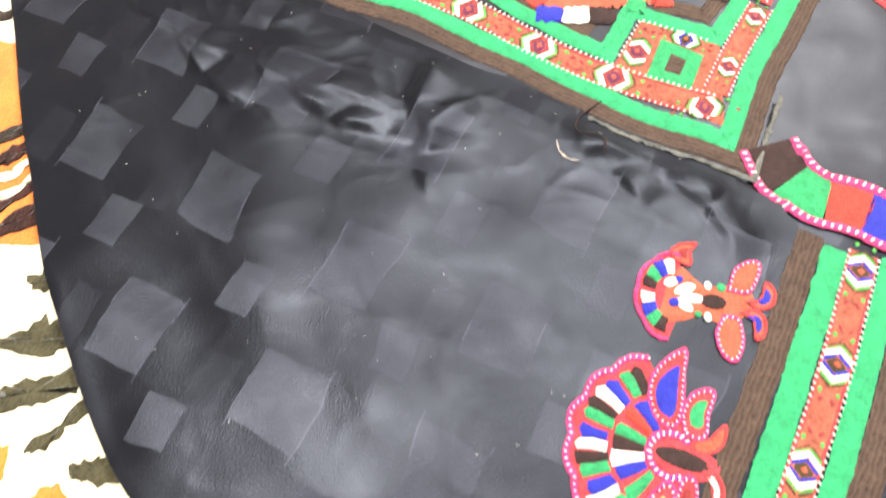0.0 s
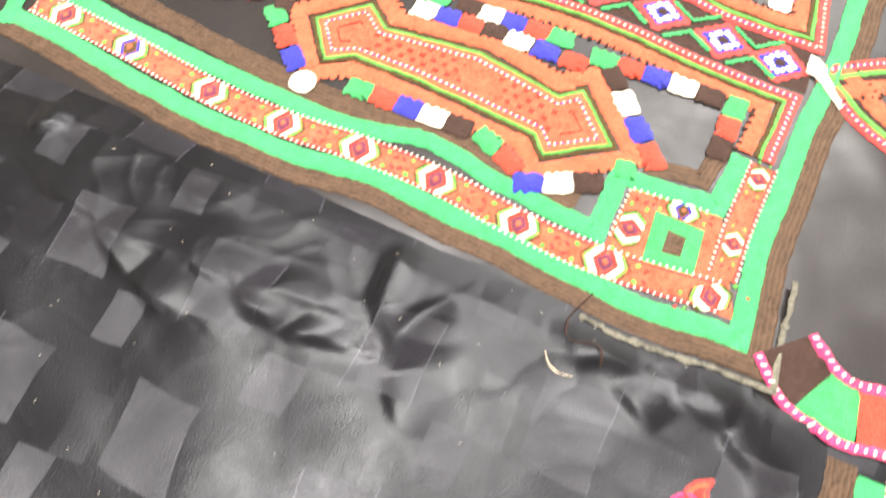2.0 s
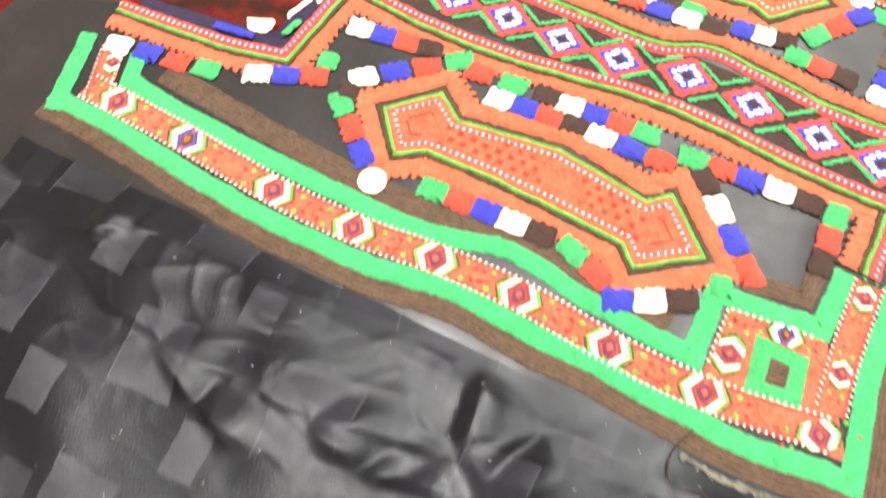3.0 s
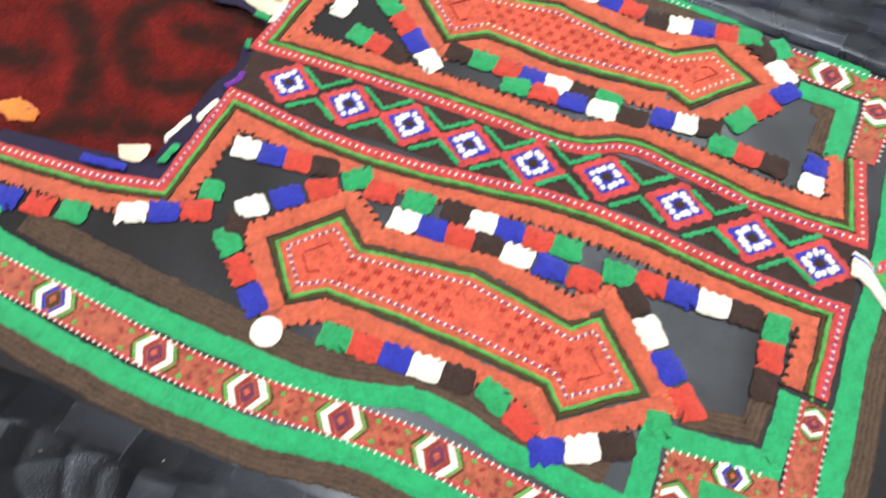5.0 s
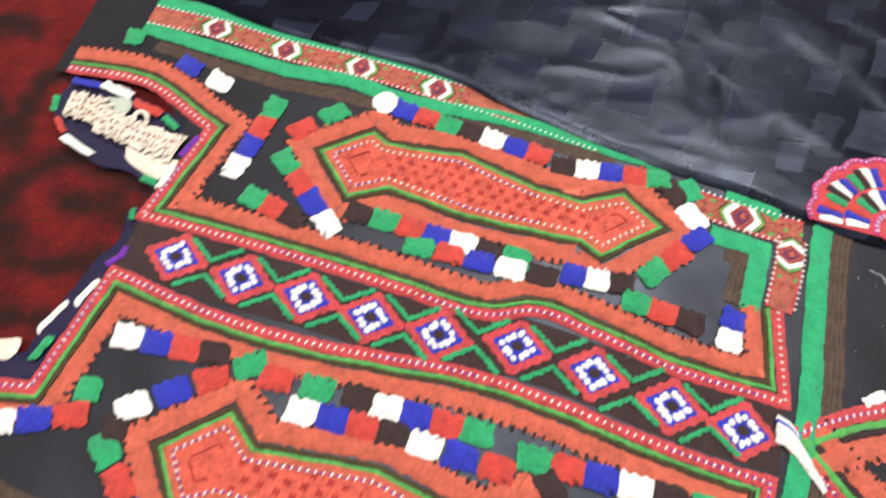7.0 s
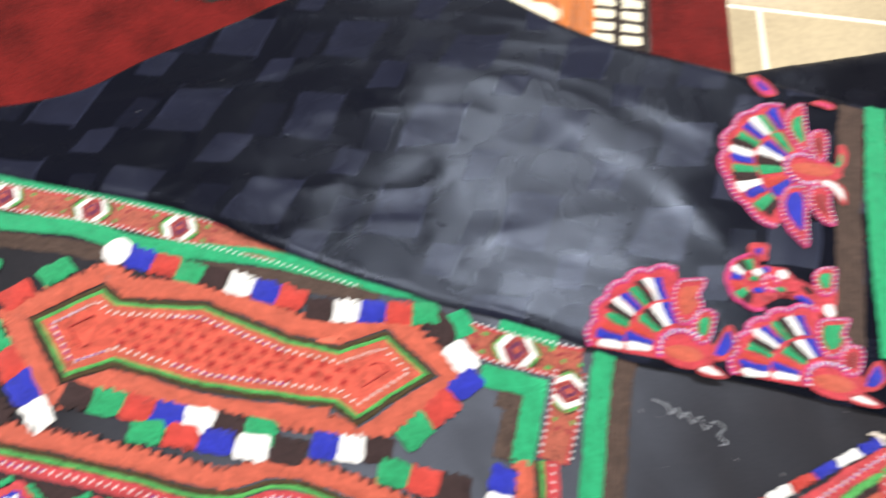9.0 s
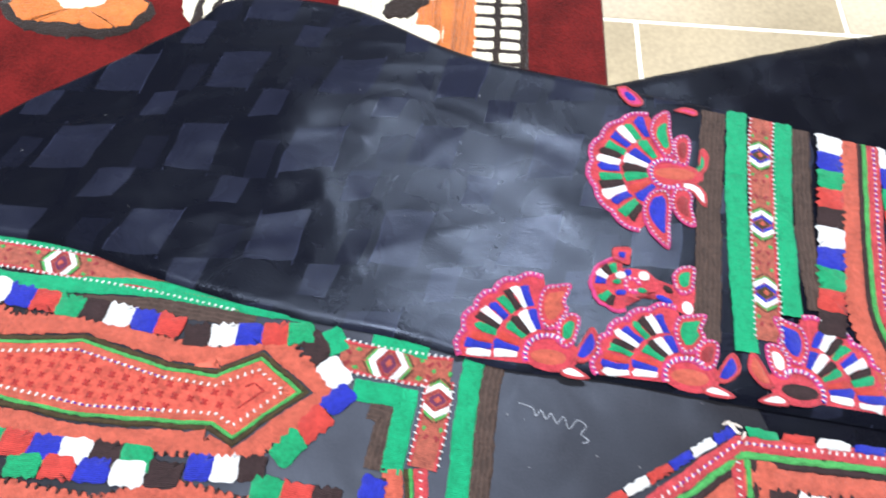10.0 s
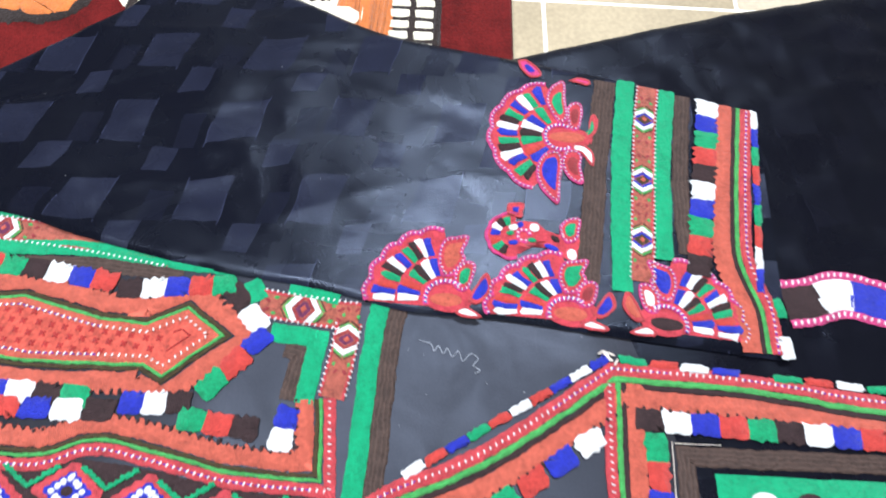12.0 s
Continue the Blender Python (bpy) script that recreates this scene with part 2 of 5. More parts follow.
def smooth(pts, step=0.0025):
    """A gliding line through a few points, at even steps."""
    p = [Vector(q) for q in pts]
    if len(p) == 2:
        n = max(2, int((p[1] - p[0]).length / step))
        return [p[0].lerp(p[1], i / n) for i in range(n + 1)]
    p = [2 * p[0] - p[1]] + p + [2 * p[-1] - p[-2]]
    out = []
    for i in range(1, len(p) - 2):
        a, b, c, d = p[i - 1:i + 3]
        n = max(2, int((c - b).length / step))
        for k in range(n):
            t = k / n
            out.append(0.5 * ((2 * b) + (c - a) * t + (2 * a - 5 * b + 4 * c - d) * t * t + (3 * b - a - 3 * c + d) * t ** 3))
    return out + [p[-2]]


def chain(*runs):
    out = []
    for r in runs:
        s = smooth(r)
        out += s if not out else s[1:]
    return out


def normals(path, closed=False):
    n, out = len(path), []
    for i in range(n):
        a = path[i - 1] if i or closed else None
        b = path[(i + 1) % n] if i < n - 1 or closed else None
        d0 = (path[i] - a).normalized() if a is not None else None
        d1 = (b - path[i]).normalized() if b is not None else None
        d0, d1 = d0 or d1, d1 or d0
        t = (d0 + d1)
        t = t.normalized() if t.length > 1e-6 else d0
        nn = Vector((-t.y, t.x))
        k = max(0.5, nn.dot(Vector((-d1.y, d1.x))))
        out.append(nn / k)
    return out


def offset(path, d, closed=False):
    q = [p + n * d for p, n in zip(path, normals(path, closed))]
    arr = np.array([(p.x, p.y) for p in path])
    return [p for p in q if np.hypot(arr[:, 0] - p.x, arr[:, 1] - p.y).min() > abs(d) * 0.96]


def ribbon(bm, path, w, base, h, surf, closed=False, mat=0, teeth=0.0, period=0.006, side=1, wob=0.0009, profile=None):
    """A raised band of stitches along a line; teeth: its edge on one side runs in points."""
    uv = bm.loops.layers.uv.verify()
    if teeth:
        path = [p.lerp(q, k / 3) for p, q in zip(path, path[1:] + path[:1]) for k in range(3)][:None if closed else -2]
    nn, rows, s = normals(path, closed), [], 0.0
    n = len(path)
    for i, (p, q) in enumerate(zip(path, nn)):
        if i:
            s += (p - path[i - 1]).length
        row = []
        p = p + q.normalized() * 0.0008 * noise.noise((p.x * 55, p.y * 55, 3))
        for v, k in profile or ((-0.5, 0.0), (-0.36, 0.85), (0.0, 1.0), (0.36, 0.85), (0.5, 0.0)):
            d = v * w + (wob * noise.noise((s * 420, v * 5, w * 900)) if abs(v) == 0.5 else 0)
            if teeth and v * side == 0.5:
                k0 = s / period
                d += side * teeth * abs(math.sin(math.pi * k0)) ** 0.7 * (0.7 + 0.6 * noise.noise((math.floor(k0) * 3.7, w * 99, 2)))
            c = p + q * d
            row.append((bm.verts.new((c.x, c.y, surf(c.x, c.y) + base * 0.7 + h * k * 0.6)), s, v * w))
        rows.append(row)
    for i in range(n if closed else n - 1):
        a, b = rows[i], rows[(i + 1) % n]
        for j in range(len(a) - 1):
            f = bm.faces.new((a[j][0], b[j][0], b[j + 1][0], a[j + 1][0]))
            f.material_index = mat
            for lp, (_, u, v) in zip(f.loops, (a[j], b[j], b[j + 1], a[j + 1])):
                lp[uv].uv = (u, v)


def fill(bm, pts, base, h, surf, mat=0, turn=0.0, inset=0.8):
    """A padded patch of stitches inside a closed outline."""
    uv = bm.loops.layers.uv.verify()
    pts = [Vector(p) for p in pts]
    if sum(a.x * b.y - a.y * b.x for a, b in zip(pts, pts[1:] + pts[:1])) < 0:
        pts = pts[::-1]
    c = sum(pts, Vector((0, 0))) / len(pts)
    cs, sn = math.cos(turn), math.sin(turn)

    def vert(p, k):
        return bm.verts.new((p.x, p.y, surf(p.x, p.y) + base * 0.7 + h * k * 0.55))
    big = max((p - c).length for p in pts)
    steps = [(1.0, 0.0), (inset, 0.9)] + [(inset * (1 - t / 6), 1.0) for t in range(1, 6) if big > 0.013]
    loops = [[vert(c.lerp(p, a), k) for p in pts] for a, k in steps]
    m, n, faces = vert(c, 1.0), len(pts), []
    for i in range(n):
        j = (i + 1) % n
        faces += [(o[i], o[j], r[j], r[i]) for o, r in zip(loops, loops[1:])] + [(loops[-1][i], loops[-1][j], m)]
    for vs in faces:
        f = bm.faces.new(vs)
        f.material_index = mat
        for lp in f.loops:
            x, y = lp.vert.co.x - c.x, lp.vert.co.y - c.y
            lp[uv].uv = (x * cs + y * sn, -x * sn + y * cs)


def stitches(bm, path, gap, length, width, surf, base, mat=0, across=False, skip=1, first=0, patchy=False):
    """Small raised stitches in a row along a line."""
    s, nxt, k = 0.0, gap * 0.5, 0
    for a, b in zip(path, path[1:]):
        seg = (b - a).length
        while s + seg >= nxt and seg > 0:
            p = a.lerp(b, (nxt - s) / seg)
            t = (b - a).normalized()
            if across:
                t = (t * 0.35 + Vector((-t.y, t.x))).normalized()
            n = Vector((-t.y, t.x))
            if k % skip == first and (not patchy or noise.noise((p.x * 14, p.y * 14, 6)) > -0.05):
                ln, wd = length * random.uniform(0.8, 1.15), width * random.uniform(0.85, 1.1)
                fill(bm, [p + t * ln * i + n * wd * j for i, j in ((-0.5, -0.3), (-0.3, -0.5), (0.3, -0.5), (0.5, -0.3), (0.5, 0.3), (0.3, 0.5), (-0.3, 0.5), (-0.5, 0.3))], base, 0.0009, surf, mat)
            k += 1
            nxt += gap
        s += seg


def band(name, path, w, base, h, mat, parent, surf=body_z, label="", **k):
    bm = bmesh.new()
    profile = None
    if mat is BROWN:
        # rows of couched thread side by side
        n = 2 * max(3, round(w / 0.003))
        profile = [(i / n - 0.5 + (random.uniform(-0.02, 0.02) if 0 < i < n else 0), 0.0 if i in (0, n) else random.uniform(0.75, 1.1) if i % 2 else random.uniform(0.3, 0.55)) for i in range(n + 1)]
    elif mat is GREEN and w < 0.02:
        profile = ((-0.5, 0.0), (-0.3, 1.0), (0.0, 0.25), (0.3, 1.0), (0.5, 0.0))
    ribbon(bm, path, w, base, h, surf, profile=profile, **k)
    return part(name, bm, mat, parent, label)


def stitch_row(path, parent, surf=body_z, gap=0.0043, length=0.0024, width=0.001, base=0.0024, mat=None, across=True, **k):
    bm = bmesh.new()
    stitches(bm, path, gap, length, width, surf, base, across=across, **k)
    return part("running_stitch", bm, mat or WHITE, parent, kind="stuff")


def tufts(path, parent, surf=body_z):
    """Dark tufts of thread that bite into a toothed edge."""
    bm = bmesh.new()
    s, nxt = 0.0, 0.0
    for a, b in zip(path, path[1:]):
        seg = (b - a).length
        while s + seg >= nxt and seg > 0:
            t = (b - a).normalized()
            n = Vector((-t.y, t.x))
            p = a.lerp(b, (nxt - s) / seg) + n * random.uniform(-1, 1) * 0.0008
            k = random.uniform(0.45, 0.9)
            fill(bm, [p + n * 0.0024 * k * i + t * 0.0015 * k * j for i, j in ((-1, -0.5), (-0.2, -1), (0.8, -0.7), (1.2, 0.2), (0.5, 1), (-0.6, 0.9))], 0.0021, 0.0009, surf)
            nxt += 0.0056 * random.uniform(0.85, 1.2)
        s += seg
    return part("dark_fringe", bm, BLACK, parent, kind="stuff")


def cell(x, y, w, h, turn, code, parent, surf=body_z, base=0.0016):
    """One padded block of satin stitch with a slightly uneven, notched outline."""
    t, n = Vector((math.cos(turn), math.sin(turn))), Vector((-math.sin(turn), math.cos(turn)))
    c = Vector((x, y))
    n = n if random.random() < 0.6 else -n
    pts, lean, taper = [], random.uniform(-0.1, 0.1), random.uniform(-0.07, 0.07)
    prof = [(-0.97, -0.78), (-0.8, -0.97), (-0.45, -1.0), (-0.1, -0.93), (0.3, -1.03), (0.7, -0.96), (0.95, -0.75), (1.02, -0.3), (0.96, 0.15), (1.01, 0.6), (0.94, 0.95)]
    prof += [(0.78 - 0.31 * k, (0.84 if k % 2 == 0 else 1.06) + random.uniform(-0.12, 0.12)) for k in range(6)] + [(-0.97, 0.92), (-1.02, 0.45), (-0.95, 0.0), (-1.0, -0.4)]
    for i, j in prof:
        pts.append(c + t * (w / 2 * (i * (1 + taper * j) + lean * j) + random.uniform(-1, 1) * 0.00055) + n * (h / 2 * j * (1 - taper * i) + random.uniform(-1, 1) * 0.00055))
    bm = bmesh.new()
    fill(bm, pts, base * 1.3 + random.uniform(0, 0.0003), 0.0016, surf, turn=turn + math.pi / 2 * (random.random() < 0.5), inset=0.86)
    return part("stitch_block", bm, PALE[code], parent)


def cells(parent, x0, y0, x1, y1, codes, w=None, h=0.0146, surf=body_z):
    n = len(codes)
    turn = math.atan2(y1 - y0, x1 - x0) if n > 1 else 0.1
    step = math.hypot(x1 - x0, y1 - y0) / max(1, n - 1)
    for i, c in enumerate(codes):
        k = i / max(1, n - 1)
        if c != ".":
            cell(x0 + (x1 - x0) * k, y0 + (y1 - y0) * k, w or (min(step, 0.0175) * 1.09 if n > 1 else 0.014), h, turn, c, parent, surf)


# ---- rooms and floor ----
TILE = material("beige_floor_tile", (0.33, 0.265, 0.165), 0.55, 0.2, 260, 0.05, None, 0, 0.5, 9)
GROUT = material("pale_grout", (0.6, 0.55, 0.45), 0.85, 0.15, 400, 0.2)
# mid grey for the unseen walls and ceiling, to dim bounced light
WALL = material("grey_wall_paint", (0.32, 0.32, 0.32), 0.8, 0.04, 60, 0.05)


def box(bm, x0, x1, y0, y1, z0, z1, mat=0, bevel=0.0):
    m = Matrix.Translation(((x0 + x1) / 2, (y0 + y1) / 2, (z0 + z1) / 2)) @ Matrix.Diagonal((x1 - x0, y1 - y0, z1 - z0, 1))
    r = bmesh.ops.create_cube(bm, size=1, matrix=m)
    if bevel:
        bmesh.ops.bevel(bm, geom=list({e for v in r["verts"] for e in v.link_edges}), offset=bevel, segments=1, affect="EDGES")


def slab(name, dims, mat, label):
    bm = bmesh.new()
    box(bm, *dims)
    ob = part(name, bm, mat, None, label, "structure")
    for p in ob.data.polygons:
        p.use_smooth = False
    return ob


FLOOR_Z = -0.022
floor = slab("floor", (-2.5, 2.5, -2.2, 2.6, FLOOR_Z - 0.1, FLOOR_Z - 0.0008), GROUT, "beige stone tile floor with pale joints")
# unseen ceiling and walls, added only to close the room
slab("ceiling", (-2.5, 2.5, -2.2, 2.6, 2.6, 2.7), WALL, "plain grey ceiling, unseen, closing the room")
slab("wall_west", (-2.6, -2.5, -2.2, 2.6, FLOOR_Z, 2.6), WALL, "plain grey wall, unseen, closing the room")
slab("wall_east", (2.5, 2.6, -2.2, 2.6, FLOOR_Z, 2.6), WALL, "plain grey wall, unseen, closing the room")
slab("wall_south", (-2.6, 2.6, -2.3, -2.2, FLOOR_Z, 2.6), WALL, "plain grey wall, unseen, closing the room")
slab("wall_north", (-2.6, 2.6, 2.6, 2.7, FLOOR_Z, 2.6), WALL, "plain grey wall, unseen, closing the room")

# ---- rug ----
RUG_RED = material("red_rug_pile", (0.078, 0.0052, 0.0046), 0.95, 0.6, 700, 0.6, None, 0.03, 0.1, 30)
RUG_BLACK = material("black_rug_pile", (0.016, 0.01, 0.008), 0.95, 0.5, 700, 0.9, None, 0.2, 0.1, 30)
RUG_ORANGE = material("orange_rug_pile", (0.42, 0.12, 0.025), 0.95, 0.4, 700, 0.9, None, 0.3, 0.1, 30)
RUG_CREAM = material("cream_rug_pile", (0.6, 0.54, 0.4), 0.95, 0.2, 700, 0.9, None, 0.3, 0.1, 30)
RUG_DARK = material("dark_red_rug_pile", (0.02, 0.006, 0.005), 0.95, 0.6, 500, 0.9, None, 0.2, 0.1, 60)
RUG_OLIVE = material("olive_black_rug_pile", (0.035, 0.032, 0.018), 0.95, 0.6, 500, 0.9, None, 0.2, 0.1, 60)
RUG_Z = -0.009


def rug_z(x, y):
    return RUG_Z + 0.0006 * noise.noise((x * 30, y * 30, 2))


def ragged(pts, amount=0.004, step=0.003):
    ps = smooth(list(pts) + [pts[0]], step)[:-1]
    return [p + Vector((noise.noise((p.x * 60, p.y * 60, 1)) + 0.5 * noise.noise((p.x * 260, p.y * 260, 2)), noise.noise((p.x * 60, p.y * 60, 8)) + 0.5 * noise.noise((p.x * 260, p.y * 260, 5)))) * amount for p in ps]


def ellipse(x, y, a, b, turn=0.0, n=18):
    cs, sn = math.cos(turn), math.sin(turn)
    return [(x + a * math.cos(t) * cs - b * math.sin(t) * sn, y + a * math.cos(t) * sn + b * math.sin(t) * cs) for t in (2 * math.pi * i / n for i in range(n))]


rug = empty("rug", None, "red pile rug with orange, black and cream motifs, on the tiles", "rug")
bm = bmesh.new()
box(bm, -1.5, 0.12, -1.1, 1.3, FLOOR_Z, RUG_Z - 0.0005, bevel=0.003)
part("rug_base", bm, RUG_RED, rug)


def motif(name, mat, pts, base=0.0, amount=0.004):
    bm = bmesh.new()
    fill(bm, ragged(pts, amount), base - 0.0006, 0.0016, rug_z, inset=0.94)
    return part(name, bm, mat, rug)


# border on the tile side: red edge, ladder, orange and cream figures
motif("border_field", RUG_CREAM, [(-0.09, -1.05), (-0.09, 1.25), (-0.01, 1.25), (-0.01, -1.05)], 0.0, 0.002)
motif("border_field", RUG_ORANGE, [(-0.03, -1.05), (-0.03, 1.25), (0.012, 1.25), (0.012, -1.05)], 0.0006, 0.002)
for i in range(45):
    y = -1.03 + 0.05 * i
    motif("border_figure", RUG_BLACK, ellipse(-0.055 + 0.012 * (i % 2), y, 0.02, 0.011, 0.5), 0.0012, 0.006)
    motif("border_figure", RUG_CREAM, ellipse(-0.026, y + 0.02, 0.014, 0.012), 0.0016, 0.004)
motif("ladder_ground", RUG_BLACK, [(0.013, -1.05), (0.013, 1.25), (0.053, 1.25), (0.053, -1.05)], 0.0003, 0.001)
for i in range(60):
    for x in (0.0222, 0.0432):
        motif("ladder_rung", RUG_CREAM, [(x + a * 0.0078, 0.26 + 0.0125 * i + b * 0.0042) for a, b in ((-1, -1), (0, -1.05), (1, -0.9), (1.05, 0), (0.95, 1), (0, 1), (-1, 0.95), (-1, 0))], 0.0012, 0.0012)
motif("orange_figure", RUG_BLACK, ellipse(-0.3, 0.395, 0.062, 0.03), 0.0, 0.006)
motif("orange_figure", RUG_ORANGE, ellipse(-0.3, 0.398, 0.054, 0.024), 0.0008, 0.008)
motif("cream_figure", RUG_CREAM, ellipse(-0.3, 0.405, 0.02, 0.011), 0.0016, 0.004)
motif("cream_figure", RUG_CREAM, ellipse(-0.19, 0.41, 0.03, 0.028), 0.0, 0.004)
for i in range(3):
    motif("cream_figure", RUG_BLACK, ellipse(-0.205 + 0.014 * i, 0.4, 0.0035, 0.02), 0.001, 0.003)

# swirls seen through the neck opening: dark pile that fades into the red at its edges


def soft_pile(name, dark):
    m = material(name, (0.065, 0.0045, 0.0045), 0.95, 0.6, 500, 0.5, None, 0.03, 0.1, 40)
    nt = m.node_tree
    at = nt.nodes.new("ShaderNodeAttribute")
    at.attribute_name = "dark_pile"
    mix = nt.nodes.new("ShaderNodeMix")
    mix.data_type = "RGBA"
    bs = nt.nodes["Principled BSDF"]
    nt.links.new(bs.inputs["Base Color"].links[0].from_socket, mix.inputs["A"])
    mix.inputs["B"].default_value = (*dark, 1)
    nt.links.new(at.outputs["Fac"], mix.inputs["Factor"])
    nt.links.new(mix.outputs["Result"], bs.inputs["Base Color"])
    return m


CURLS = [smooth(c, 0.006) for c in (
    [(-0.405, 0.056), (-0.43, 0.062), (-0.463, 0.061), (-0.486, 0.034), (-0.477, 0.003), (-0.446, -0.013), (-0.397, 0.0)],
    [(-0.446, 0.031), (-0.415, 0.036), (-0.4, 0.03)],
    [(-0.6, 0.05), (-0.56, 0.085), (-0.525, 0.085), (-0.505, 0.065), (-0.51, 0.115), (-0.49, 0.13)],
    [(-0.535, 0.03), (-0.51, 0.005), (-0.498, -0.01), (-0.491, -0.035)],
    [(-0.6, -0.02), (-0.565, -0.025), (-0.535, -0.02)],
    [(-0.43, -0.045), (-0.46, -0.05), (-0.49, -0.06), (-0.51, -0.085)],
    [(-0.62, 0.12), (-0.58, 0.15), (-0.54, 0.16)], [(-0.66, 0.0), (-0.64, -0.05), (-0.6, -0.09)])]
CURL_PTS = np.array([(p.x, p.y) for c in CURLS for p in c])
bm = bmesh.new()
layer = bm.verts.layers.float.new("dark_pile")
grid = []
for j in range(121):
    row = []
    for i in range(151):
        x, y = -0.78 + 0.0028 * i, -0.14 + 0.0028 * j
        v = bm.verts.new((x, y, RUG_Z + 0.0012 + 0.0009 * noise.noise((x * 160, y * 160, 2)) + 0.0014 * noise.noise((x * 22, y * 22, 5))))
        d = np.hypot(CURL_PTS[:, 0] - x, CURL_PTS[:, 1] - y).min() + 0.008 * noise.noise((x * 70, y * 70, 4)) + 0.004 * noise.noise((x * 200, y * 200, 9))
        k = max(0.0, min(1.0, (0.019 - d) / 0.018))
        v[layer] = 0.95 * k * k * (3 - 2 * k)
        row.append(v)
    grid.append(row)
for a, b in zip(grid, grid[1:]):
    for i in range(150):
        bm.faces.new((a[i], a[i + 1], b[i + 1], b[i]))
part("tufted_field", bm, soft_pile("red_and_dark_pile", (0.012, 0.0045, 0.004)), rug, "dark swirls in red pile")
motif("orange_figure", RUG_ORANGE, ellipse(-0.52, -0.059, 0.014, 0.006), 0.004, 0.006)

# orange and cream figures beyond the lower sleeve
motif("cream_figure", RUG_CREAM, [(-0.62, -0.26), (-0.5, -0.29), (-0.485, -0.325), (-0.52, -0.34), (-0.64, -0.32)], 0.0004, 0.004)
motif("dark_stripe", RUG_BLACK, ellipse(-0.515, -0.322, 0.012, 0.005, 0.5), 0.0014, 0.008)
motif("orange_figure", RUG_ORANGE, [(-0.68, -0.33), (-0.52, -0.338), (-0.46, -0.33), (-0.38, -0.4), (-0.36, -0.455), (-0.4, -0.48), (-0.56, -0.44)], 0.0, 0.003)
for i, (x0, y0, x1, y1, w, mt) in enumerate(((-0.462, -0.428, -0.42, -0.376, 0.006, RUG_BLACK), (-0.44, -0.43, -0.405, -0.385, 0.0045, RUG_DARK), (-0.43, -0.442, -0.402, -0.396, 0.0028, RUG_CREAM),
                                           (-0.418, -0.448, -0.394, -0.404, 0.0028, RUG_CREAM), (-0.412, -0.452, -0.392, -0.412, 0.0034, RUG_DARK), (-0.404, -0.465, -0.37, -0.425, 0.0065, RUG_DARK))):
    motif("pile_stripe", mt, ellipse((x0 + x1) / 2, (y0 + y1) / 2, math.hypot(x1 - x0, y1 - y0) / 2, w, math.atan2(y1 - y0, x1 - x0)), 0.0014 + 0.0003 * (i % 3), 0.006)
motif("cream_figure", RUG_CREAM, [(-0.42, -0.475), (-0.375, -0.455), (-0.3, -0.44), (-0.17, -0.52), (-0.14, -0.66), (-0.3, -0.72), (-0.5, -0.6)], 0.0006, 0.003)
for x0, y0, x1, y1, w in ((-0.361, -0.48, -0.33, -0.462, 0.0085), (-0.356, -0.52, -0.302, -0.488, 0.0085), (-0.33, -0.552, -0.288, -0.507, 0.0085), (-0.292, -0.56, -0.272, -0.52, 0.0065), (-0.258, -0.556, -0.238, -0.54, 0.007),
                          (-0.41, -0.53, -0.37, -0.505, 0.008), (-0.38, -0.57, -0.34, -0.54, 0.008), (-0.24, -0.62, -0.2, -0.58, 0.008)):
    motif("dark_spot", RUG_OLIVE, ellipse((x0 + x1) / 2, (y0 + y1) / 2, math.hypot(x1 - x0, y1 - y0) / 2, w, math.atan2(y1 - y0, x1 - x0)), 0.0016, 0.009)
motif("orange_figure", RUG_ORANGE, ellipse(-0.308, -0.572, 0.014, 0.012, 0.6), 0.0014, 0.008)
motif("orange_figure", RUG_ORANGE, ellipse(-0.262, -0.574, 0.012, 0.011, 0.6), 0.0014, 0.008)

# ---- the dress ----
dress = empty("dress", None, "black dress with bright embroidered yoke and cuffs on the rug", "dress")


def loft(bm, low, high, nu, nv, surf, drop=0.004, thick=0.0):
    """Cloth between two gliding edges, rounded down at both."""
    def even(pts):
        p = smooth(pts, 0.004)
        d = np.cumsum([0] + [(b - a).length for a, b in zip(p, p[1:])])
        t = np.linspace(0, d[-1], nu + 1)
        return list(zip(np.interp(t, d, [q.x for q in p]), np.interp(t, d, [q.y for q in p])))
    uv = bm.loops.layers.uv.get("weave") or bm.loops.layers.uv.new("weave")
    a, b, rows = even(low), even(high), []
    for j in range(nv + 1):
        v = j / nv
        row = []
        for (x0, y0), (x1, y1) in zip(a, b):
            x, y = x0 + (x1 - x0) * v, y0 + (y1 - y0) * v
            e = min(v, 1 - v) * math.hypot(x1 - x0, y1 - y0)
            row.append(bm.verts.new((x, y, surf(x, y) - drop * max(0, 1 - e / 0.007) ** 2)))
        rows.append(row)
    for r, s in zip(rows, rows[1:]):
        for i in range(nu):
            for lp in bm.faces.new((r[i], r[i + 1], s[i + 1], s[i])).loops:
                lp[uv].uv = lp.vert.co.xy


bm = bmesh.new()
loft(bm, [(-0.393, -0.3), (-0.2, -0.27), (0.0, -0.36), (0.12, -0.42), (0.4, -0.51)], [(-0.393, 0.22), (-0.2, 0.22), (0.02, 0.31), (0.11, 0.3455)], 190, 130, body_z)
loft(bm, [(-0.62, -0.27), (-0.5, -0.3), (-0.393, -0.31)], [(-0.6, -0.09), (-0.446, -0.083), (-0.393, -0.08)], 50, 50, body_z, 0.002)
loft(bm, [(-0.5, 0.124), (-0.43, 0.124), (-0.393, 0.1)], [(-0.5, 0.2), (-0.45, 0.225), (-0.393, 0.22)], 30, 30, body_z, 0.002)
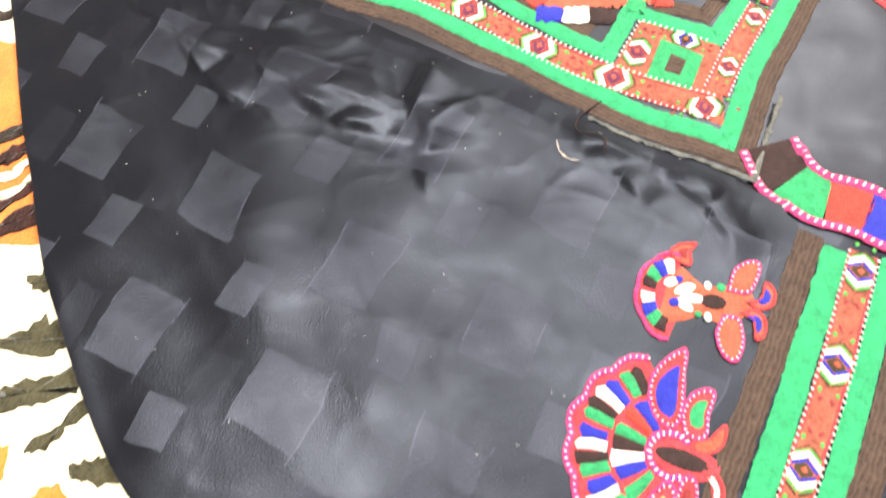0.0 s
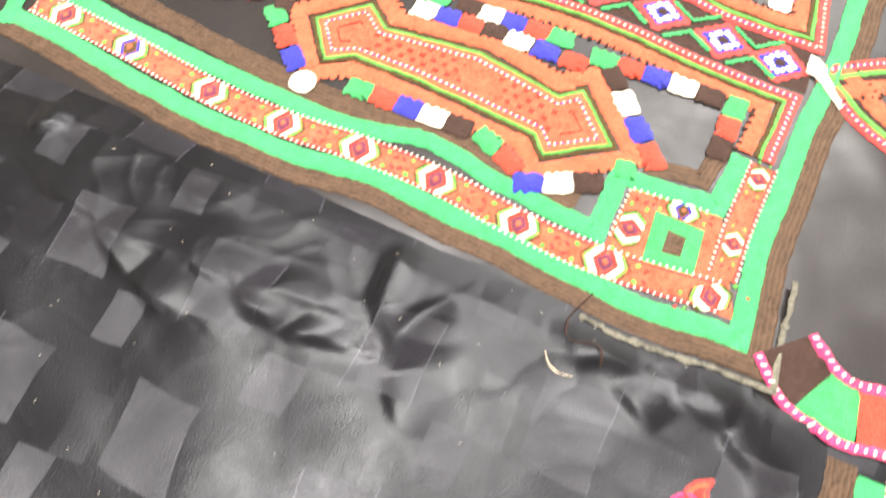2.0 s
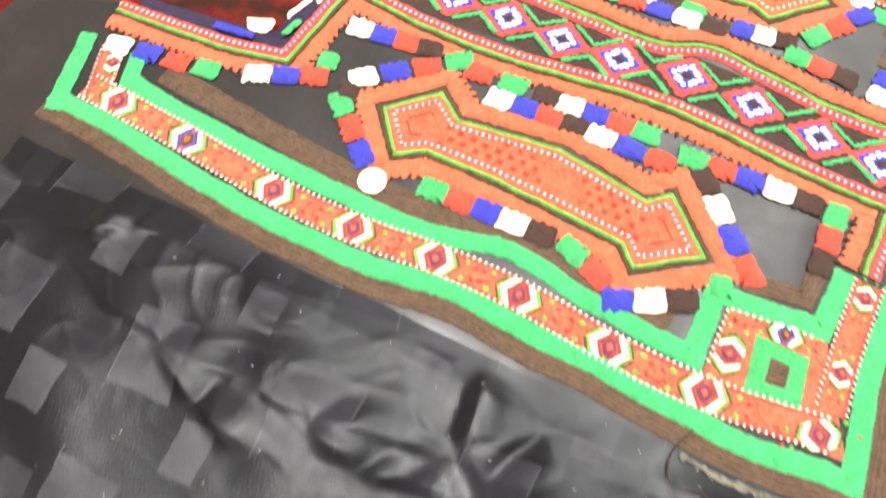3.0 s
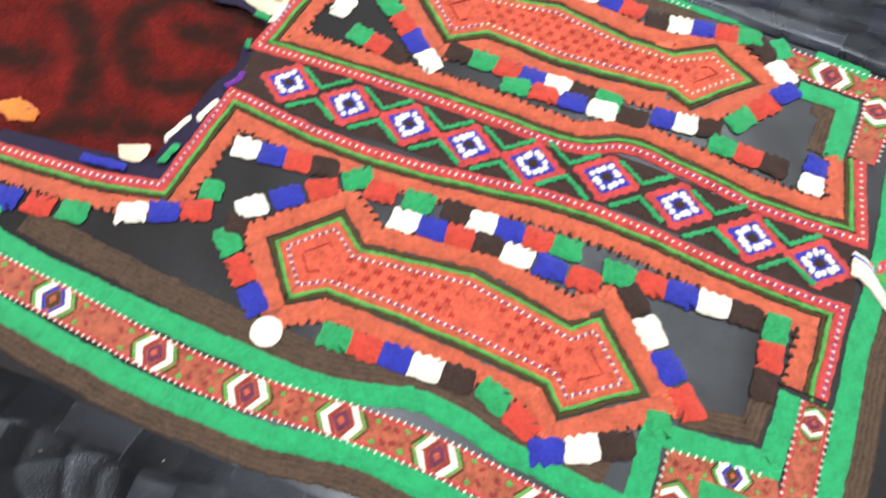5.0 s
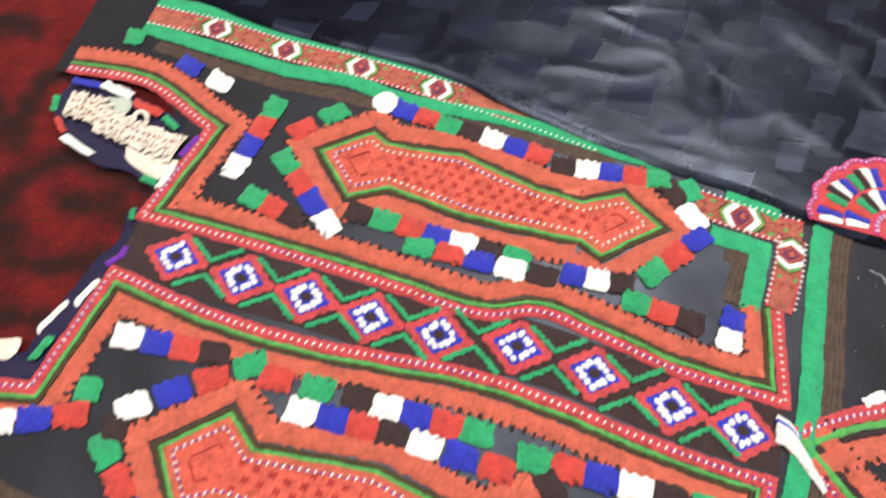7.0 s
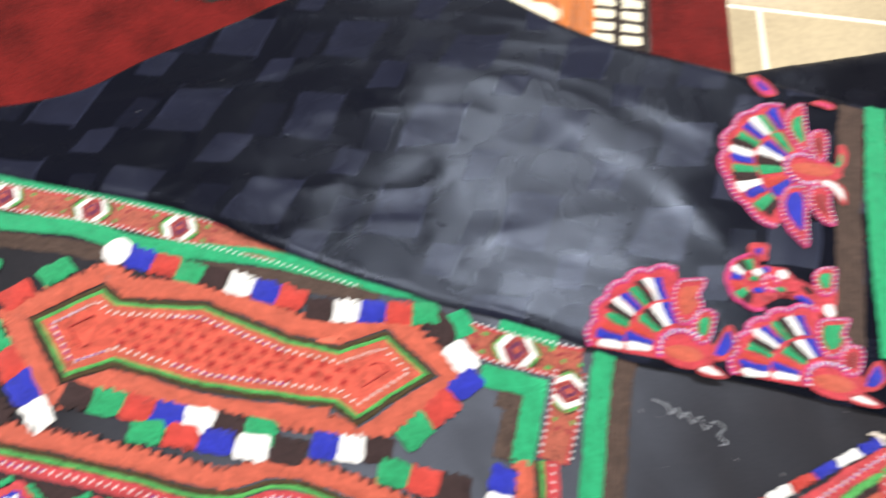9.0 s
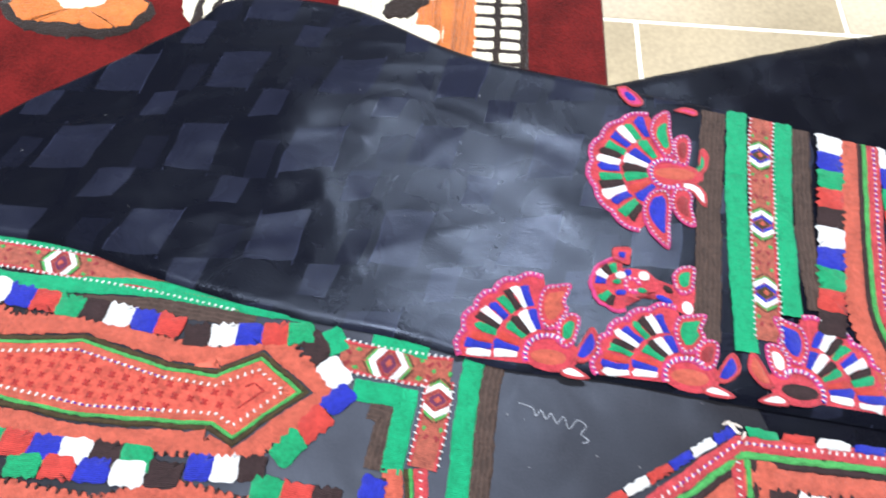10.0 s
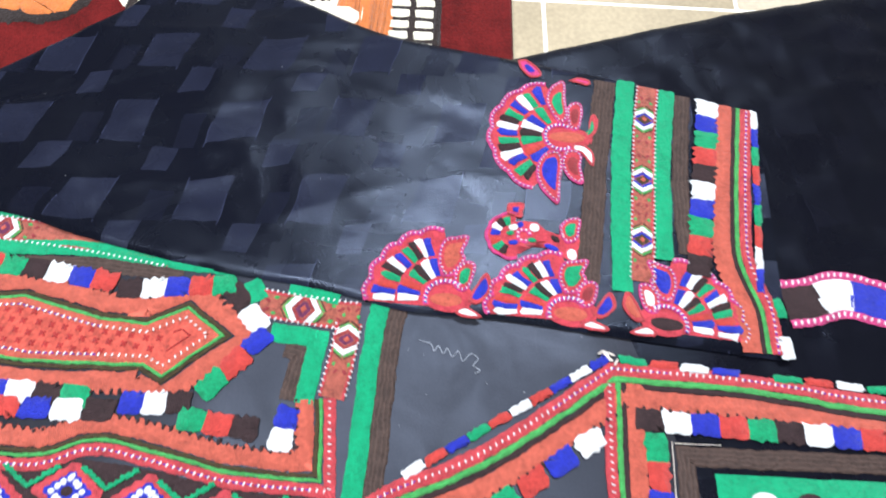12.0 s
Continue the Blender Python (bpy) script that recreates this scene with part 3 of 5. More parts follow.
part("body", bm, CLOTH, dress, "black cotton cloth")
# skirt cut off along an invented seam, so its colour can be darkened
bm = bmesh.new()
loft(bm, [(0.4, -0.51), (0.6, -0.57), (1.2, -0.75)], [(0.11, 0.3455), (0.304, 0.409), (0.46, 0.452), (1.2, 0.66)], 200, 150, body_z)
part("skirt", bm, SATIN_SKIRT, dress, "crumpled black satin skirt, toned darker than the body")

bm = bmesh.new()
loft(bm, [(-0.46, 0.215), (-0.361, 0.193), (-0.244, 0.183), (-0.182, 0.166), (-0.096, 0.146), (-0.02, 0.135), (0.041, 0.121), (0.099, 0.118), (0.183, 0.108), (0.295, 0.096)],
     [(-0.455, 0.222), (-0.348, 0.255), (-0.29, 0.302), (-0.205, 0.371), (-0.169, 0.405), (-0.085, 0.405), (0.009, 0.364), (0.121, 0.341), (0.201, 0.326), (0.263, 0.308), (0.308, 0.298)], 200, 90, sleeve_z, 0.003)
part("sleeve", bm, SATIN_UP, dress, "black sleeve woven with squares")
bm = bmesh.new()
loft(bm, [(-0.51, -0.305), (-0.399, -0.416), (-0.318, -0.487), (-0.22, -0.549), (-0.1, -0.57), (0.1, -0.5), (0.21, -0.47)],
     [(-0.53, -0.205), (-0.4, -0.203), (-0.3, -0.206), (-0.2, -0.211), (-0.1, -0.217), (0.0, -0.226), (0.03, -0.24), (0.21, -0.25)], 340, 190, sleeve_z, 0.0005)
part("sleeve", bm, SATIN_LOW, dress, "creased black sleeve woven with squares")

# yoke frames: stitched rose band, green and dark lines, toothed orange band
LOW = chain([(-0.012, -0.092), (-0.006, -0.038)], [(-0.006, -0.038), (-0.054, -0.034), (-0.133, -0.022), (-0.182, -0.019), (-0.218, -0.021), (-0.265, -0.023), (-0.319, -0.021), (-0.391, -0.009)],
            [(-0.391, -0.009), (-0.404, -0.083)], [(-0.404, -0.083), (-0.446, -0.089), (-0.53, -0.09)])
UP = chain([(-0.004, 0.062), (0.001, 0.007)], [(0.001, 0.007), (-0.058, 0.011), (-0.108, 0.022), (-0.142, 0.027), (-0.174, 0.017), (-0.227, 0.022), (-0.282, 0.026), (-0.338, 0.029), (-0.391, 0.031)],
           [(-0.391, 0.031), (-0.375, 0.102)], [(-0.375, 0.102), (-0.432, 0.127), (-0.49, 0.126)])
yoke = empty("yoke", dress, "bright orange, green and white hand-stitched yoke")
for line, s in ((LOW, 1), (UP, -1)):
    band("rose_band", line, 0.0075, 0.0008, 0.0014, ROSE, yoke)
    band("green_line", offset(line, s * 0.0053), 0.0024, 0.001, 0.0016, GREEN_FINE, yoke)
    band("dark_line", offset(line, s * 0.0078), 0.0028, 0.0006, 0.0012, OLIVE, yoke)
    band("orange_band", offset(line, s * 0.0145), 0.0095, 0.0008, 0.0018, ORANGE, yoke, teeth=0.0036, period=0.0056, side=s)
    tufts(offset(line, s * 0.0205), yoke)
    stitch_row(line, yoke)
    stitch_row(line, yoke, mat=VIOLET, gap=0.00215, skip=2, first=1, patchy=True, length=0.003, across=False, base=0.0022)

# medallions
LOW_M = [(-0.323, -0.096), (-0.293, -0.071), (-0.275, -0.086), (-0.208, -0.081), (-0.147, -0.095), (-0.134, -0.085), (-0.106, -0.117), (-0.142, -0.139), (-0.152, -0.127), (-0.195, -0.121), (-0.25, -0.116), (-0.284, -0.115), (-0.302, -0.124)]
UP_M = [(-0.298, 0.103), (-0.269, 0.125), (-0.258, 0.118), (-0.209, 0.122), (-0.157, 0.109), (-0.126, 0.106), (-0.102, 0.118), (-0.077, 0.1), (-0.11, 0.072), (-0.123, 0.079), (-0.195, 0.079), (-0.249, 0.087), (-0.272, 0.075)]


def medallion(corners):
    pts = [Vector(p) for p in corners]
    if sum(a.x * b.y - a.y * b.x for a, b in zip(pts, pts[1:] + pts[:1])) < 0:
        pts = pts[::-1]
    line = []
    for a, b in zip(pts, pts[1:] + pts[:1]):
        line += smooth([a, b])[:-1]
    top = empty("medallion", dress, "orange stitched medallion with toothed edge")
    band("orange_ring", offset(line, -0.0108, True), 0.0115, 0.0009, 0.002, ORANGE, top, closed=True, teeth=0.0036, period=0.0056, side=-1)
    band("dark_line", offset(line, -0.0026, True), 0.003, 0.0007, 0.0013, OLIVE, top, closed=True)
    band("green_line", line, 0.0024, 0.0011, 0.0016, GREEN_FINE, top, closed=True)
    inner = offset(line, 0.0042, True)
    band("red_line", inner, 0.0066, 0.0009, 0.0015, ORANGE, top, closed=True)
    stitch_row(offset(line, 0.0055, True), top)
    stitch_row(offset(line, 0.0055, True), top, mat=VIOLET, gap=0.00215, skip=2, first=1, patchy=True, length=0.003, across=False, base=0.0022)
    tufts(offset(line, -0.0178, True), top)
    bm = bmesh.new()
    vs = [bm.verts.new((p.x, p.y, body_z(p.x, p.y) + 0.0012)) for p in line[::2]]
    bm.faces.new(vs)
    bmesh.ops.triangulate(bm, faces=bm.faces[:])
    part("field", bm, RED_FIELD, top)
    # dark cross stitches in staggered rows
    bm = bmesh.new()
    poly = [(p.x, p.y) for p in offset(line, 0.007, True)]

    def inside(x, y):
        hit = False
        for (ax, ay), (bx, by) in zip(poly, poly[1:] + poly[:1]):
            if (ay > y) != (by > y) and x < (bx - ax) * (y - ay) / (by - ay) + ax:
                hit = not hit
        return hit
    y0, y1 = min(p[1] for p in poly), max(p[1] for p in poly)
    x0, x1 = min(p[0] for p in poly), max(p[0] for p in poly)
    slope = (pts[0].y - pts[0].y) + (-0.1)
    for i in range(40):
        for j in range(14):
            x, y = x0 + 0.0088 * (i + 0.5 * (j % 2)) + random.uniform(-1, 1) * 0.0006, y0 - 0.01 + 0.0066 * j + random.uniform(-1, 1) * 0.0005
            y += slope * (x - (x0 + x1) / 2)
            if inside(x, y) and x0 + 0.032 < x < x1 - 0.028:
                for t in (0.6, 2.2):
                    c, d = Vector((x, y)), Vector((math.cos(t), math.sin(t)))
                    e = Vector((-d.y, d.x))
                    fill(bm, [c + d * 0.0023 * a + e * 0.0008 * b for a, b in ((-1, -1), (1, -1), (1, 1), (-1, 1))], 0.0019, 0.0006, body_z)
    part("cross_stitches", bm, DEEP_RED, top, kind="stuff")
    for end in ([p for p in offset(line, 0.0125, True) if p.x < x0 + 0.024], [p for p in offset(line, 0.0125, True) if p.x > x1 - 0.022]):
        bm = bmesh.new()
        for a, b in zip(end, end[1:]):
            if (b - a).length < 0.006:
                stitches(bm, [a, b], 0.0024, 0.0026, 0.0011, body_z, 0.0022)
        part("bracket_stitches", bm, DEEP_RED, top, kind="stuff")
    return top


RED_FIELD = thread("orange_red_thread", (0.36, 0.053, 0.033), var=0.5)
med_low, med_up = medallion(LOW_M), medallion(UP_M)

# stitched blocks of the lower half, then of the upper half
for r in ((-0.365, -0.044, -0.314, -0.042, "WBRK"), (-0.307, -0.147, -0.35, -0.104, ".BRG"), (-0.346, -0.08, -0.292, -0.043, "WBRG"),
          (-0.276, -0.047, -0.228, -0.046, "RGK"), (-0.256, -0.061, -0.205, -0.06, "WBRK"), (-0.212, -0.048, -0.161, -0.049, "WBRG"),
          (-0.187, -0.062, -0.147, -0.065, "WBR"), (-0.129, -0.056, -0.057, -0.058, "GRBWK"), (-0.04, -0.061, -0.042, -0.094, "GRK")):
    cells(yoke, *r)
for r in ((-0.118, -0.068, -0.08, -0.116, "KWBR"), (-0.269, -0.139, -0.199, -0.14, "GRBWK"), (-0.178, -0.143, -0.16, -0.152, "GR"),
          (-0.144, -0.162, -0.11, -0.148, "BWK"), (-0.092, -0.131, -0.092, -0.131, "G"), (-0.511, -0.121, -0.445, -0.115, "WBRG"),
          (-0.412, -0.105, -0.376, -0.092, "WBR"), (-0.373, -0.077, -0.373, -0.077, "G"), (-0.35, -0.093, -0.35, -0.093, "K")):
    cells(yoke, *r)
for r in ((-0.409, 0.148, -0.384, 0.14, "BW"), (-0.34, 0.128, -0.348, 0.078, "GRBW"), (-0.329, 0.059, -0.3, 0.051, "GRK"),
          (-0.299, 0.133, -0.316, 0.116, "GR"), (-0.318, 0.089, -0.278, 0.052, "GRBW"), (-0.269, 0.15, -0.16, 0.135, ".BRGKWBR"),
          (-0.142, 0.13, -0.081, 0.135, "KWBRG")):
    cells(yoke, *r)
for r in ((-0.071, 0.127, -0.058, 0.112, "KW"), (-0.054, 0.097, -0.078, 0.068, "BRG"), (-0.261, 0.064, -0.16, 0.058, "KGRBWKG"),
          (-0.219, 0.051, -0.143, 0.05, "GRBWK"), (-0.124, 0.055, -0.096, 0.056, "BWK"), (-0.086, 0.046, -0.054, 0.042, "GRK"),
          (-0.029, 0.049, -0.031, 0.036, "BW"), (-0.457, 0.163, -0.457, 0.163, "G")):
    cells(yoke, *r)

for x, y in ((-0.3065, -0.1475), (-0.268, 0.1505)):
    bm = bmesh.new()
    fill(bm, ragged(ellipse(x, y, 0.0092, 0.0088, 0.3, 20), 0.0008), 0.0024, 0.0018, body_z, turn=0.8)
    part("round_block", bm, WHITE, yoke, "round white stitched block")

# diamond band
diamond = empty("diamond_band", dress, "band of white flowers in blue and rose diamonds")
AXIS = smooth([(-0.392, 0.011), (-0.359, 0.009), (-0.314, 0.004), (-0.273, 0.003), (-0.235, 0.0), (-0.194, -0.001), (-0.149, 0.003), (-0.105, -0.002), (-0.062, -0.01), (-0.022, -0.013), (0.0, -0.014)])
band("dark_ground", AXIS, 0.036, 0.0002, 0.0006, BLACK, diamond)
FLOWERS = [(-0.359, 0.009), (-0.316, 0.005), (-0.275, 0.003), (-0.235, 0.0), (-0.194, -0.001), (-0.149, 0.003), (-0.104, -0.002), (-0.06, -0.01), (-0.021, -0.014)]


def lozenge(x, y, a, b, turn=-0.05):
    """A diamond with stepped, stitched sides."""
    c, s, out = math.cos(turn), math.sin(turn), []
    tips = ((1, 0), (0, 1), (-1, 0), (0, -1))
    for (u0, v0), (u1, v1) in zip(tips, tips[1:] + tips[:1]):
        for k in range(8):
            f, g = k / 8, 1.0 + (0.05 if k % 2 else -0.05) + random.uniform(-0.03, 0.03)
            u, v = (u0 + (u1 - u0) * f) * g, (v0 + (v1 - v0) * f) * g
            out.append((x + u * a * c - v * b * s, y + u * a * s + v * b * c))
    return out


for i, (x, y) in enumerate(FLOWERS):
    flower = empty("flower", dress, "ring of white stitched petals in a blue and rose diamond")
    for nm, shape, base, mt in (("rose_diamond", lozenge(x, y, 0.0215, 0.0172), 0.0011, ROSE), ("blue_diamond", lozenge(x, y, 0.0148, 0.0118), 0.0018, BLUE), ("centre", ellipse(x, y, 0.0036, 0.003, 0, 8), 0.0026, BLACK)):
        bm = bmesh.new()
        fill(bm, shape, base, 0.0007, body_z)
        part(nm, bm, mt, flower)
    for k in range(12):
        # the petals stand along a diamond, its corners farther out
        t = k * math.pi / 6 - 0.05 + random.uniform(-0.1, 0.1)
        r = 0.0074 / (abs(math.cos(t)) + 0.95 * abs(math.sin(t))) * random.uniform(0.94, 1.1) + 0.0012
        bm = bmesh.new()
        fill(bm, ellipse(x + r * math.cos(t), y + 0.88 * r * math.sin(t), 0.0024 * random.uniform(0.8, 1.2), 0.0019 * random.uniform(0.85, 1.2), t + random.uniform(-0.5, 0.5), 7), 0.0024, 0.0011, body_z)
        part("petal", bm, WHITE, flower)
    # green stitched chevrons in the dark triangles on both sides
    for s in (1, -1):
        cx = x + 0.0215
        if i < 8:
            cy = (y + FLOWERS[i + 1][1]) / 2
            arm = smooth([(cx - 0.0165, cy + s * 0.0158), (cx, cy + s * 0.0042)], 0.0015) + smooth([(cx, cy + s * 0.0042), (cx + 0.0165, cy + s * 0.0158)], 0.0015)[1:]
            band("green_chevron", arm, 0.0022, 0.0019, 0.0012, GREEN_CELL, diamond, wob=0.001, teeth=0.0016, period=0.0036, side=s)

# outer border: green, lace, green, dark brown
border = empty("border", dress, "green and rust border with white hexagons")
LACE_LOW = [(-0.512, -0.157), (-0.428, -0.167), (-0.36, -0.177), (-0.303, -0.181), (-0.25, -0.1795), (-0.197, -0.1815), (-0.14, -0.19), (-0.085, -0.194), (-0.018, -0.19)]
LACE_UP = [(-0.455, 0.186), (-0.404, 0.185), (-0.349, 0.178), (-0.293, 0.176), (-0.237, 0.171), (-0.18, 0.165), (-0.12, 0.155)]


def lace_run(pts, w, marks, parent, surf=body_z, turn=0.0, scale=1.0):
    """Rust band edged with white stitches, with hexagons of white brackets along it."""
    line = smooth(pts)
    band("lace", line, w, 0.0006, 0.001, LACE, parent, surf)
    for s in (1, -1):
        band("red_edge", offset(line, s * w * 0.44), w * 0.12, 0.0009, 0.001, ROSE, parent, surf)
        stitch_row(offset(line, s * w * 0.5), parent, surf, 0.0038, 0.0021, 0.001)
    for x, y in marks:
        i = min(range(1, len(line) - 1), key=lambda k: (line[k] - Vector((x, y))).length)
        t = (line[i + 1] - line[i - 1]).normalized()
        hexagon(x, y, math.atan2(t.y, t.x) + turn, w * 0.53 * scale, parent, surf)


def hexagon(x, y, turn, r, parent, surf=body_z):
    inner = BLUE if surf is sleeve_z or random.random() < 0.2 else MAROON
    t, n = Vector((math.cos(turn), math.sin(turn))), Vector((-math.sin(turn), math.cos(turn)))
    c = Vector((x, y))
    top = empty("hexagon", dress, "white bracket hexagon round a dark centre")

    def quad(name, pts, base, mat):
        bm = bmesh.new()
        for p in pts:
            fill(bm, [c + t * r * (a + random.uniform(-1, 1) * 0.04) + n * r * (b + random.uniform(-1, 1) * 0.04) for a, b in p], base, 0.0009, surf)
        part(name, bm, mat, top)

    def chevron(s, tip, shoulder, thick, high):
        return [[(s * tip, 0), (s * shoulder, q * high), (s * (shoulder - thick), q * high), (s * (tip - thick), 0)] for q in (1, -1)]
    for s in (1, -1):
        quad("olive_chevron", chevron(s, 1.62, 1.05, 0.16, 0.85), 0.0011, OLIVE)
        quad("green_chevron", chevron(s, 1.42, 0.88, 0.18, 0.85), 0.0013, GREEN_FINE)
        quad("bracket", chevron(s, 1.22, 0.66, 0.42, 0.86), 0.0018, WHITE)
        quad("inner_chevron", chevron(s, 0.8, 0.26, 0.26, 0.8), 0.0013, inner)
        quad("dark_stitch", [[(s * 2.5, q * 0.55), (s * 2.2, q * 0.25), (s * 2.36, q * 0.15), (s * 2.7, q * 0.4)] for q in (1, -1)], 0.0012, MAROON)
        for q in (1, -1):
            quad("green_dot", [[(s * 1.95, q * 0.72), (s * 1.7, q * 0.6), (s * 1.82, q * 0.38), (s * 2.1, q * 0.5)]], 0.0013, GREEN_FINE)
    quad("centre", [[(0.5, 0), (0.12, 0.55), (-0.12, 0.55), (-0.5, 0), (-0.12, -0.55), (0.12, -0.55)]], 0.0014, AUBERGINE if inner is MAROON else OLIVE)
    quad("dot", [[(0.24, 0.02), (0, 0.26), (-0.24, 0), (0, -0.26)]], 0.0026, ORANGE)
    return top


lace_run(LACE_LOW, 0.0185, [(-0.485, -0.16), (-0.428, -0.167), (-0.36, -0.177), (-0.303, -0.181), (-0.25, -0.1795), (-0.197, -0.1815), (-0.14, -0.19), (-0.085, -0.194)], border)
lace_run(LACE_UP, 0.0165, [(-0.404, 0.185), (-0.349, 0.178), (-0.293, 0.176), (-0.237, 0.171)], border)
right = [(-0.0035, -0.2095), (-0.0045, -0.15), (0.0, -0.11), (0.004, -0.06), (0.011, -0.022), (0.0155, 0.022), (0.0195, 0.093), (0.0245, 0.128)]
OUTER = smooth([(-0.53, -0.172), (-0.479, -0.177), (-0.394, -0.1905), (-0.352, -0.1955), (-0.316, -0.1975), (-0.283, -0.1985), (-0.258, -0.196), (-0.231, -0.194), (-0.205, -0.197), (-0.176, -0.2005), (-0.15, -0.201),
                (-0.12, -0.2055), (-0.091, -0.2085), (-0.065, -0.212), (-0.039, -0.2115), (-0.017, -0.2095), (-0.0035, -0.2095)]) + smooth(right)[1:]
OUTER = [p for p, q in zip(OUTER, [None] + OUTER) if q is None or (p - q).length > 0.0008]
band("green_band", OUTER, 0.0125, 0.0008, 0.0022, GREEN, border)
band("brown_band", offset(OUTER, -0.0118), 0.0125, 0.0004, 0.0014, BROWN, border, wob=0.001)
band("green_band", chain([(-0.49, -0.142), (-0.456, -0.149), (-0.402, -0.1555), (-0.345, -0.161), (-0.295, -0.165), (-0.269, -0.166), (-0.239, -0.162), (-0.217, -0.1575), (-0.188, -0.161), (-0.166, -0.1675), (-0.134, -0.172), (-0.096, -0.177)], [(-0.096, -0.177), (-0.094, -0.136)],
                        [(-0.094, -0.136), (-0.034, -0.134)], [(-0.034, -0.134), (-0.028, -0.094)]), 0.0125, 0.0008, 0.0022, GREEN, border)
band("brown_band", smooth([(-0.47, -0.128), (-0.39, -0.14), (-0.32, -0.149), (-0.265, -0.1525), (-0.217, -0.145), (-0.188, -0.1475), (-0.166, -0.154), (-0.112, -0.1625)]), 0.0165, 0.0004, 0.0012, BROWN, border, wob=0.001)
bm = bmesh.new()
hem = [p for p in offset(OUTER, -0.0215) if p.x > -0.09 and p.y < -0.165]
ribbon(bm, hem, 0.0032, 0.0012, 0.001, sleeve_z, wob=0.002)
part("frayed_hem", bm, RAW_EDGE, border, "pale frayed raw edge of the cloth")
up = smooth(LACE_UP)
band("green_band", offset(up, 0.014), 0.0115, 0.0008, 0.002, GREEN, border)
band("green_band", smooth([(-0.455, 0.174), (-0.39, 0.167), (-0.345, 0.162), (-0.298, 0.163), (-0.26, 0.157), (-0.214, 0.158), (-0.172, 0.158), (-0.112, 0.151), (-0.075, 0.148)]), 0.0115, 0.0009, 0.0022, GREEN, border)
band("brown_band", smooth([(-0.44, 0.16), (-0.385, 0.154), (-0.345, 0.15), (-0.298, 0.15), (-0.24, 0.146), (-0.172, 0.147), (-0.11, 0.14)]), 0.01, 0.0004, 0.0012, BROWN, border, wob=0.001)
# side runs by the hem and by the shoulder
lace_run([(-0.021, -0.178), (-0.019, -0.14), (-0.014, -0.096)], 0.016, [(-0.0195, -0.155), (-0.015, -0.106)], border, scale=0.75)
lace_run([(-0.056, 0.124), (-0.03, 0.12), (0.01, 0.116)], 0.019, [(-0.027, 0.12)], border)
lace_run([(0.004, 0.112), (0.0015, 0.09), (-0.003, 0.062)], 0.0165, [(0.003, 0.1)], border)
band("green_band", smooth([(-0.038, 0.134), (-0.004, 0.128)]), 0.0085, 0.001, 0.0018, GREEN, border)
band("green_band", smooth([(-0.064, 0.139), (-0.056, 0.125)]), 0.013, 0.001, 0.0018, GREEN, border)
band("green_band", chain([(-0.046, 0.1035), (-0.015, 0.1)], [(-0.015, 0.1), (-0.02, 0.058)]), 0.0125, 0.0009, 0.002, GREEN, border)
band("brown_band", chain([(-0.036, 0.092), (-0.026, 0.09)], [(-0.026, 0.09), (-0.031, 0.06)]), 0.01, 0.0004, 0.0012, BROWN, border, wob=0.001)
band("brown_band", chain([(-0.082, -0.122), (-0.046, -0.12)], [(-0.046, -0.12), (-0.042, -0.1)]), 0.012, 0.0004, 0.0012, BROWN, border, wob=0.001)
lace_run([(-0.5, -0.165), (-0.514, -0.12)], 0.016, [(-0.506, -0.135)], border, scale=0.75)
band("green_band", smooth([(-0.522, -0.182), (-0.536, -0.12)]), 0.0125, 0.001, 0.0022, GREEN, border)
band("green_band", smooth([(-0.486, -0.15), (-0.494, -0.122)]), 0.0115, 0.001, 0.002, GREEN, border)
# the corner square
bm = bmesh.new()
fill(bm, [(-0.09, -0.2), (-0.085, -0.138), (-0.03, -0.138), (-0.008, -0.2)], 0.0002, 0.001, body_z, 0, inset=0.95)
fill(bm, [(-0.067, -0.151), (-0.037, -0.153), (-0.036, -0.184), (-0.066, -0.186)], 0.0014, 0.0016, body_z, 1)
fill(bm, [(-0.057, -0.161), (-0.046, -0.162), (-0.046, -0.175), (-0.057, -0.176)], 0.0026, 0.001, body_z, 2)
part("corner_square", bm, [LACE, GREEN_CELL, BROWN], border)
hexagon(-0.078, -0.168, 1.5, 0.0085, border)
hexagon(-0.052, -0.145, 0, 0.007, border)
hexagon(-0.024, -0.192, 0.5, 0.0085, border)
stitch_row(smooth([(-0.088, -0.178), (-0.085, -0.142)]), border, gap=0.004)
stitch_row(smooth([(-0.085, -0.142), (-0.036, -0.14)]), border, gap=0.004)

# facing and edging blocks inside the neckline, and the cream patch


def face_z(x, y):
    return RUG_Z + 0.006


bm = bmesh.new()
fill(bm, ragged([(-0.485, 0.121), (-0.458, 0.121), (-0.41, 0.109), (-0.382, 0.1), (-0.388, 0.053), (-0.415, 0.06), (-0.439, 0.06), (-0.467, 0.074), (-0.486, 0.094)], 0.0012), 0.0, 0.002, face_z)
part("neck_facing", bm, NAVY, dress, "navy facing inside the neckline")
bm = bmesh.new()
ribbon(bm, smooth([(-0.52, -0.084), (-0.45, -0.08), (-0.416, -0.073), (-0.409, -0.05), (-0.4, -0.01), (-0.392, 0.012), (-0.394, 0.036)]), 0.017, 0.0, 0.002, face_z)
part("neck_facing", bm, NAVY, dress, "navy facing inside the neckline")
neck = empty("neck_edging", dress, "white, blue and green stitched blocks along the neckline")


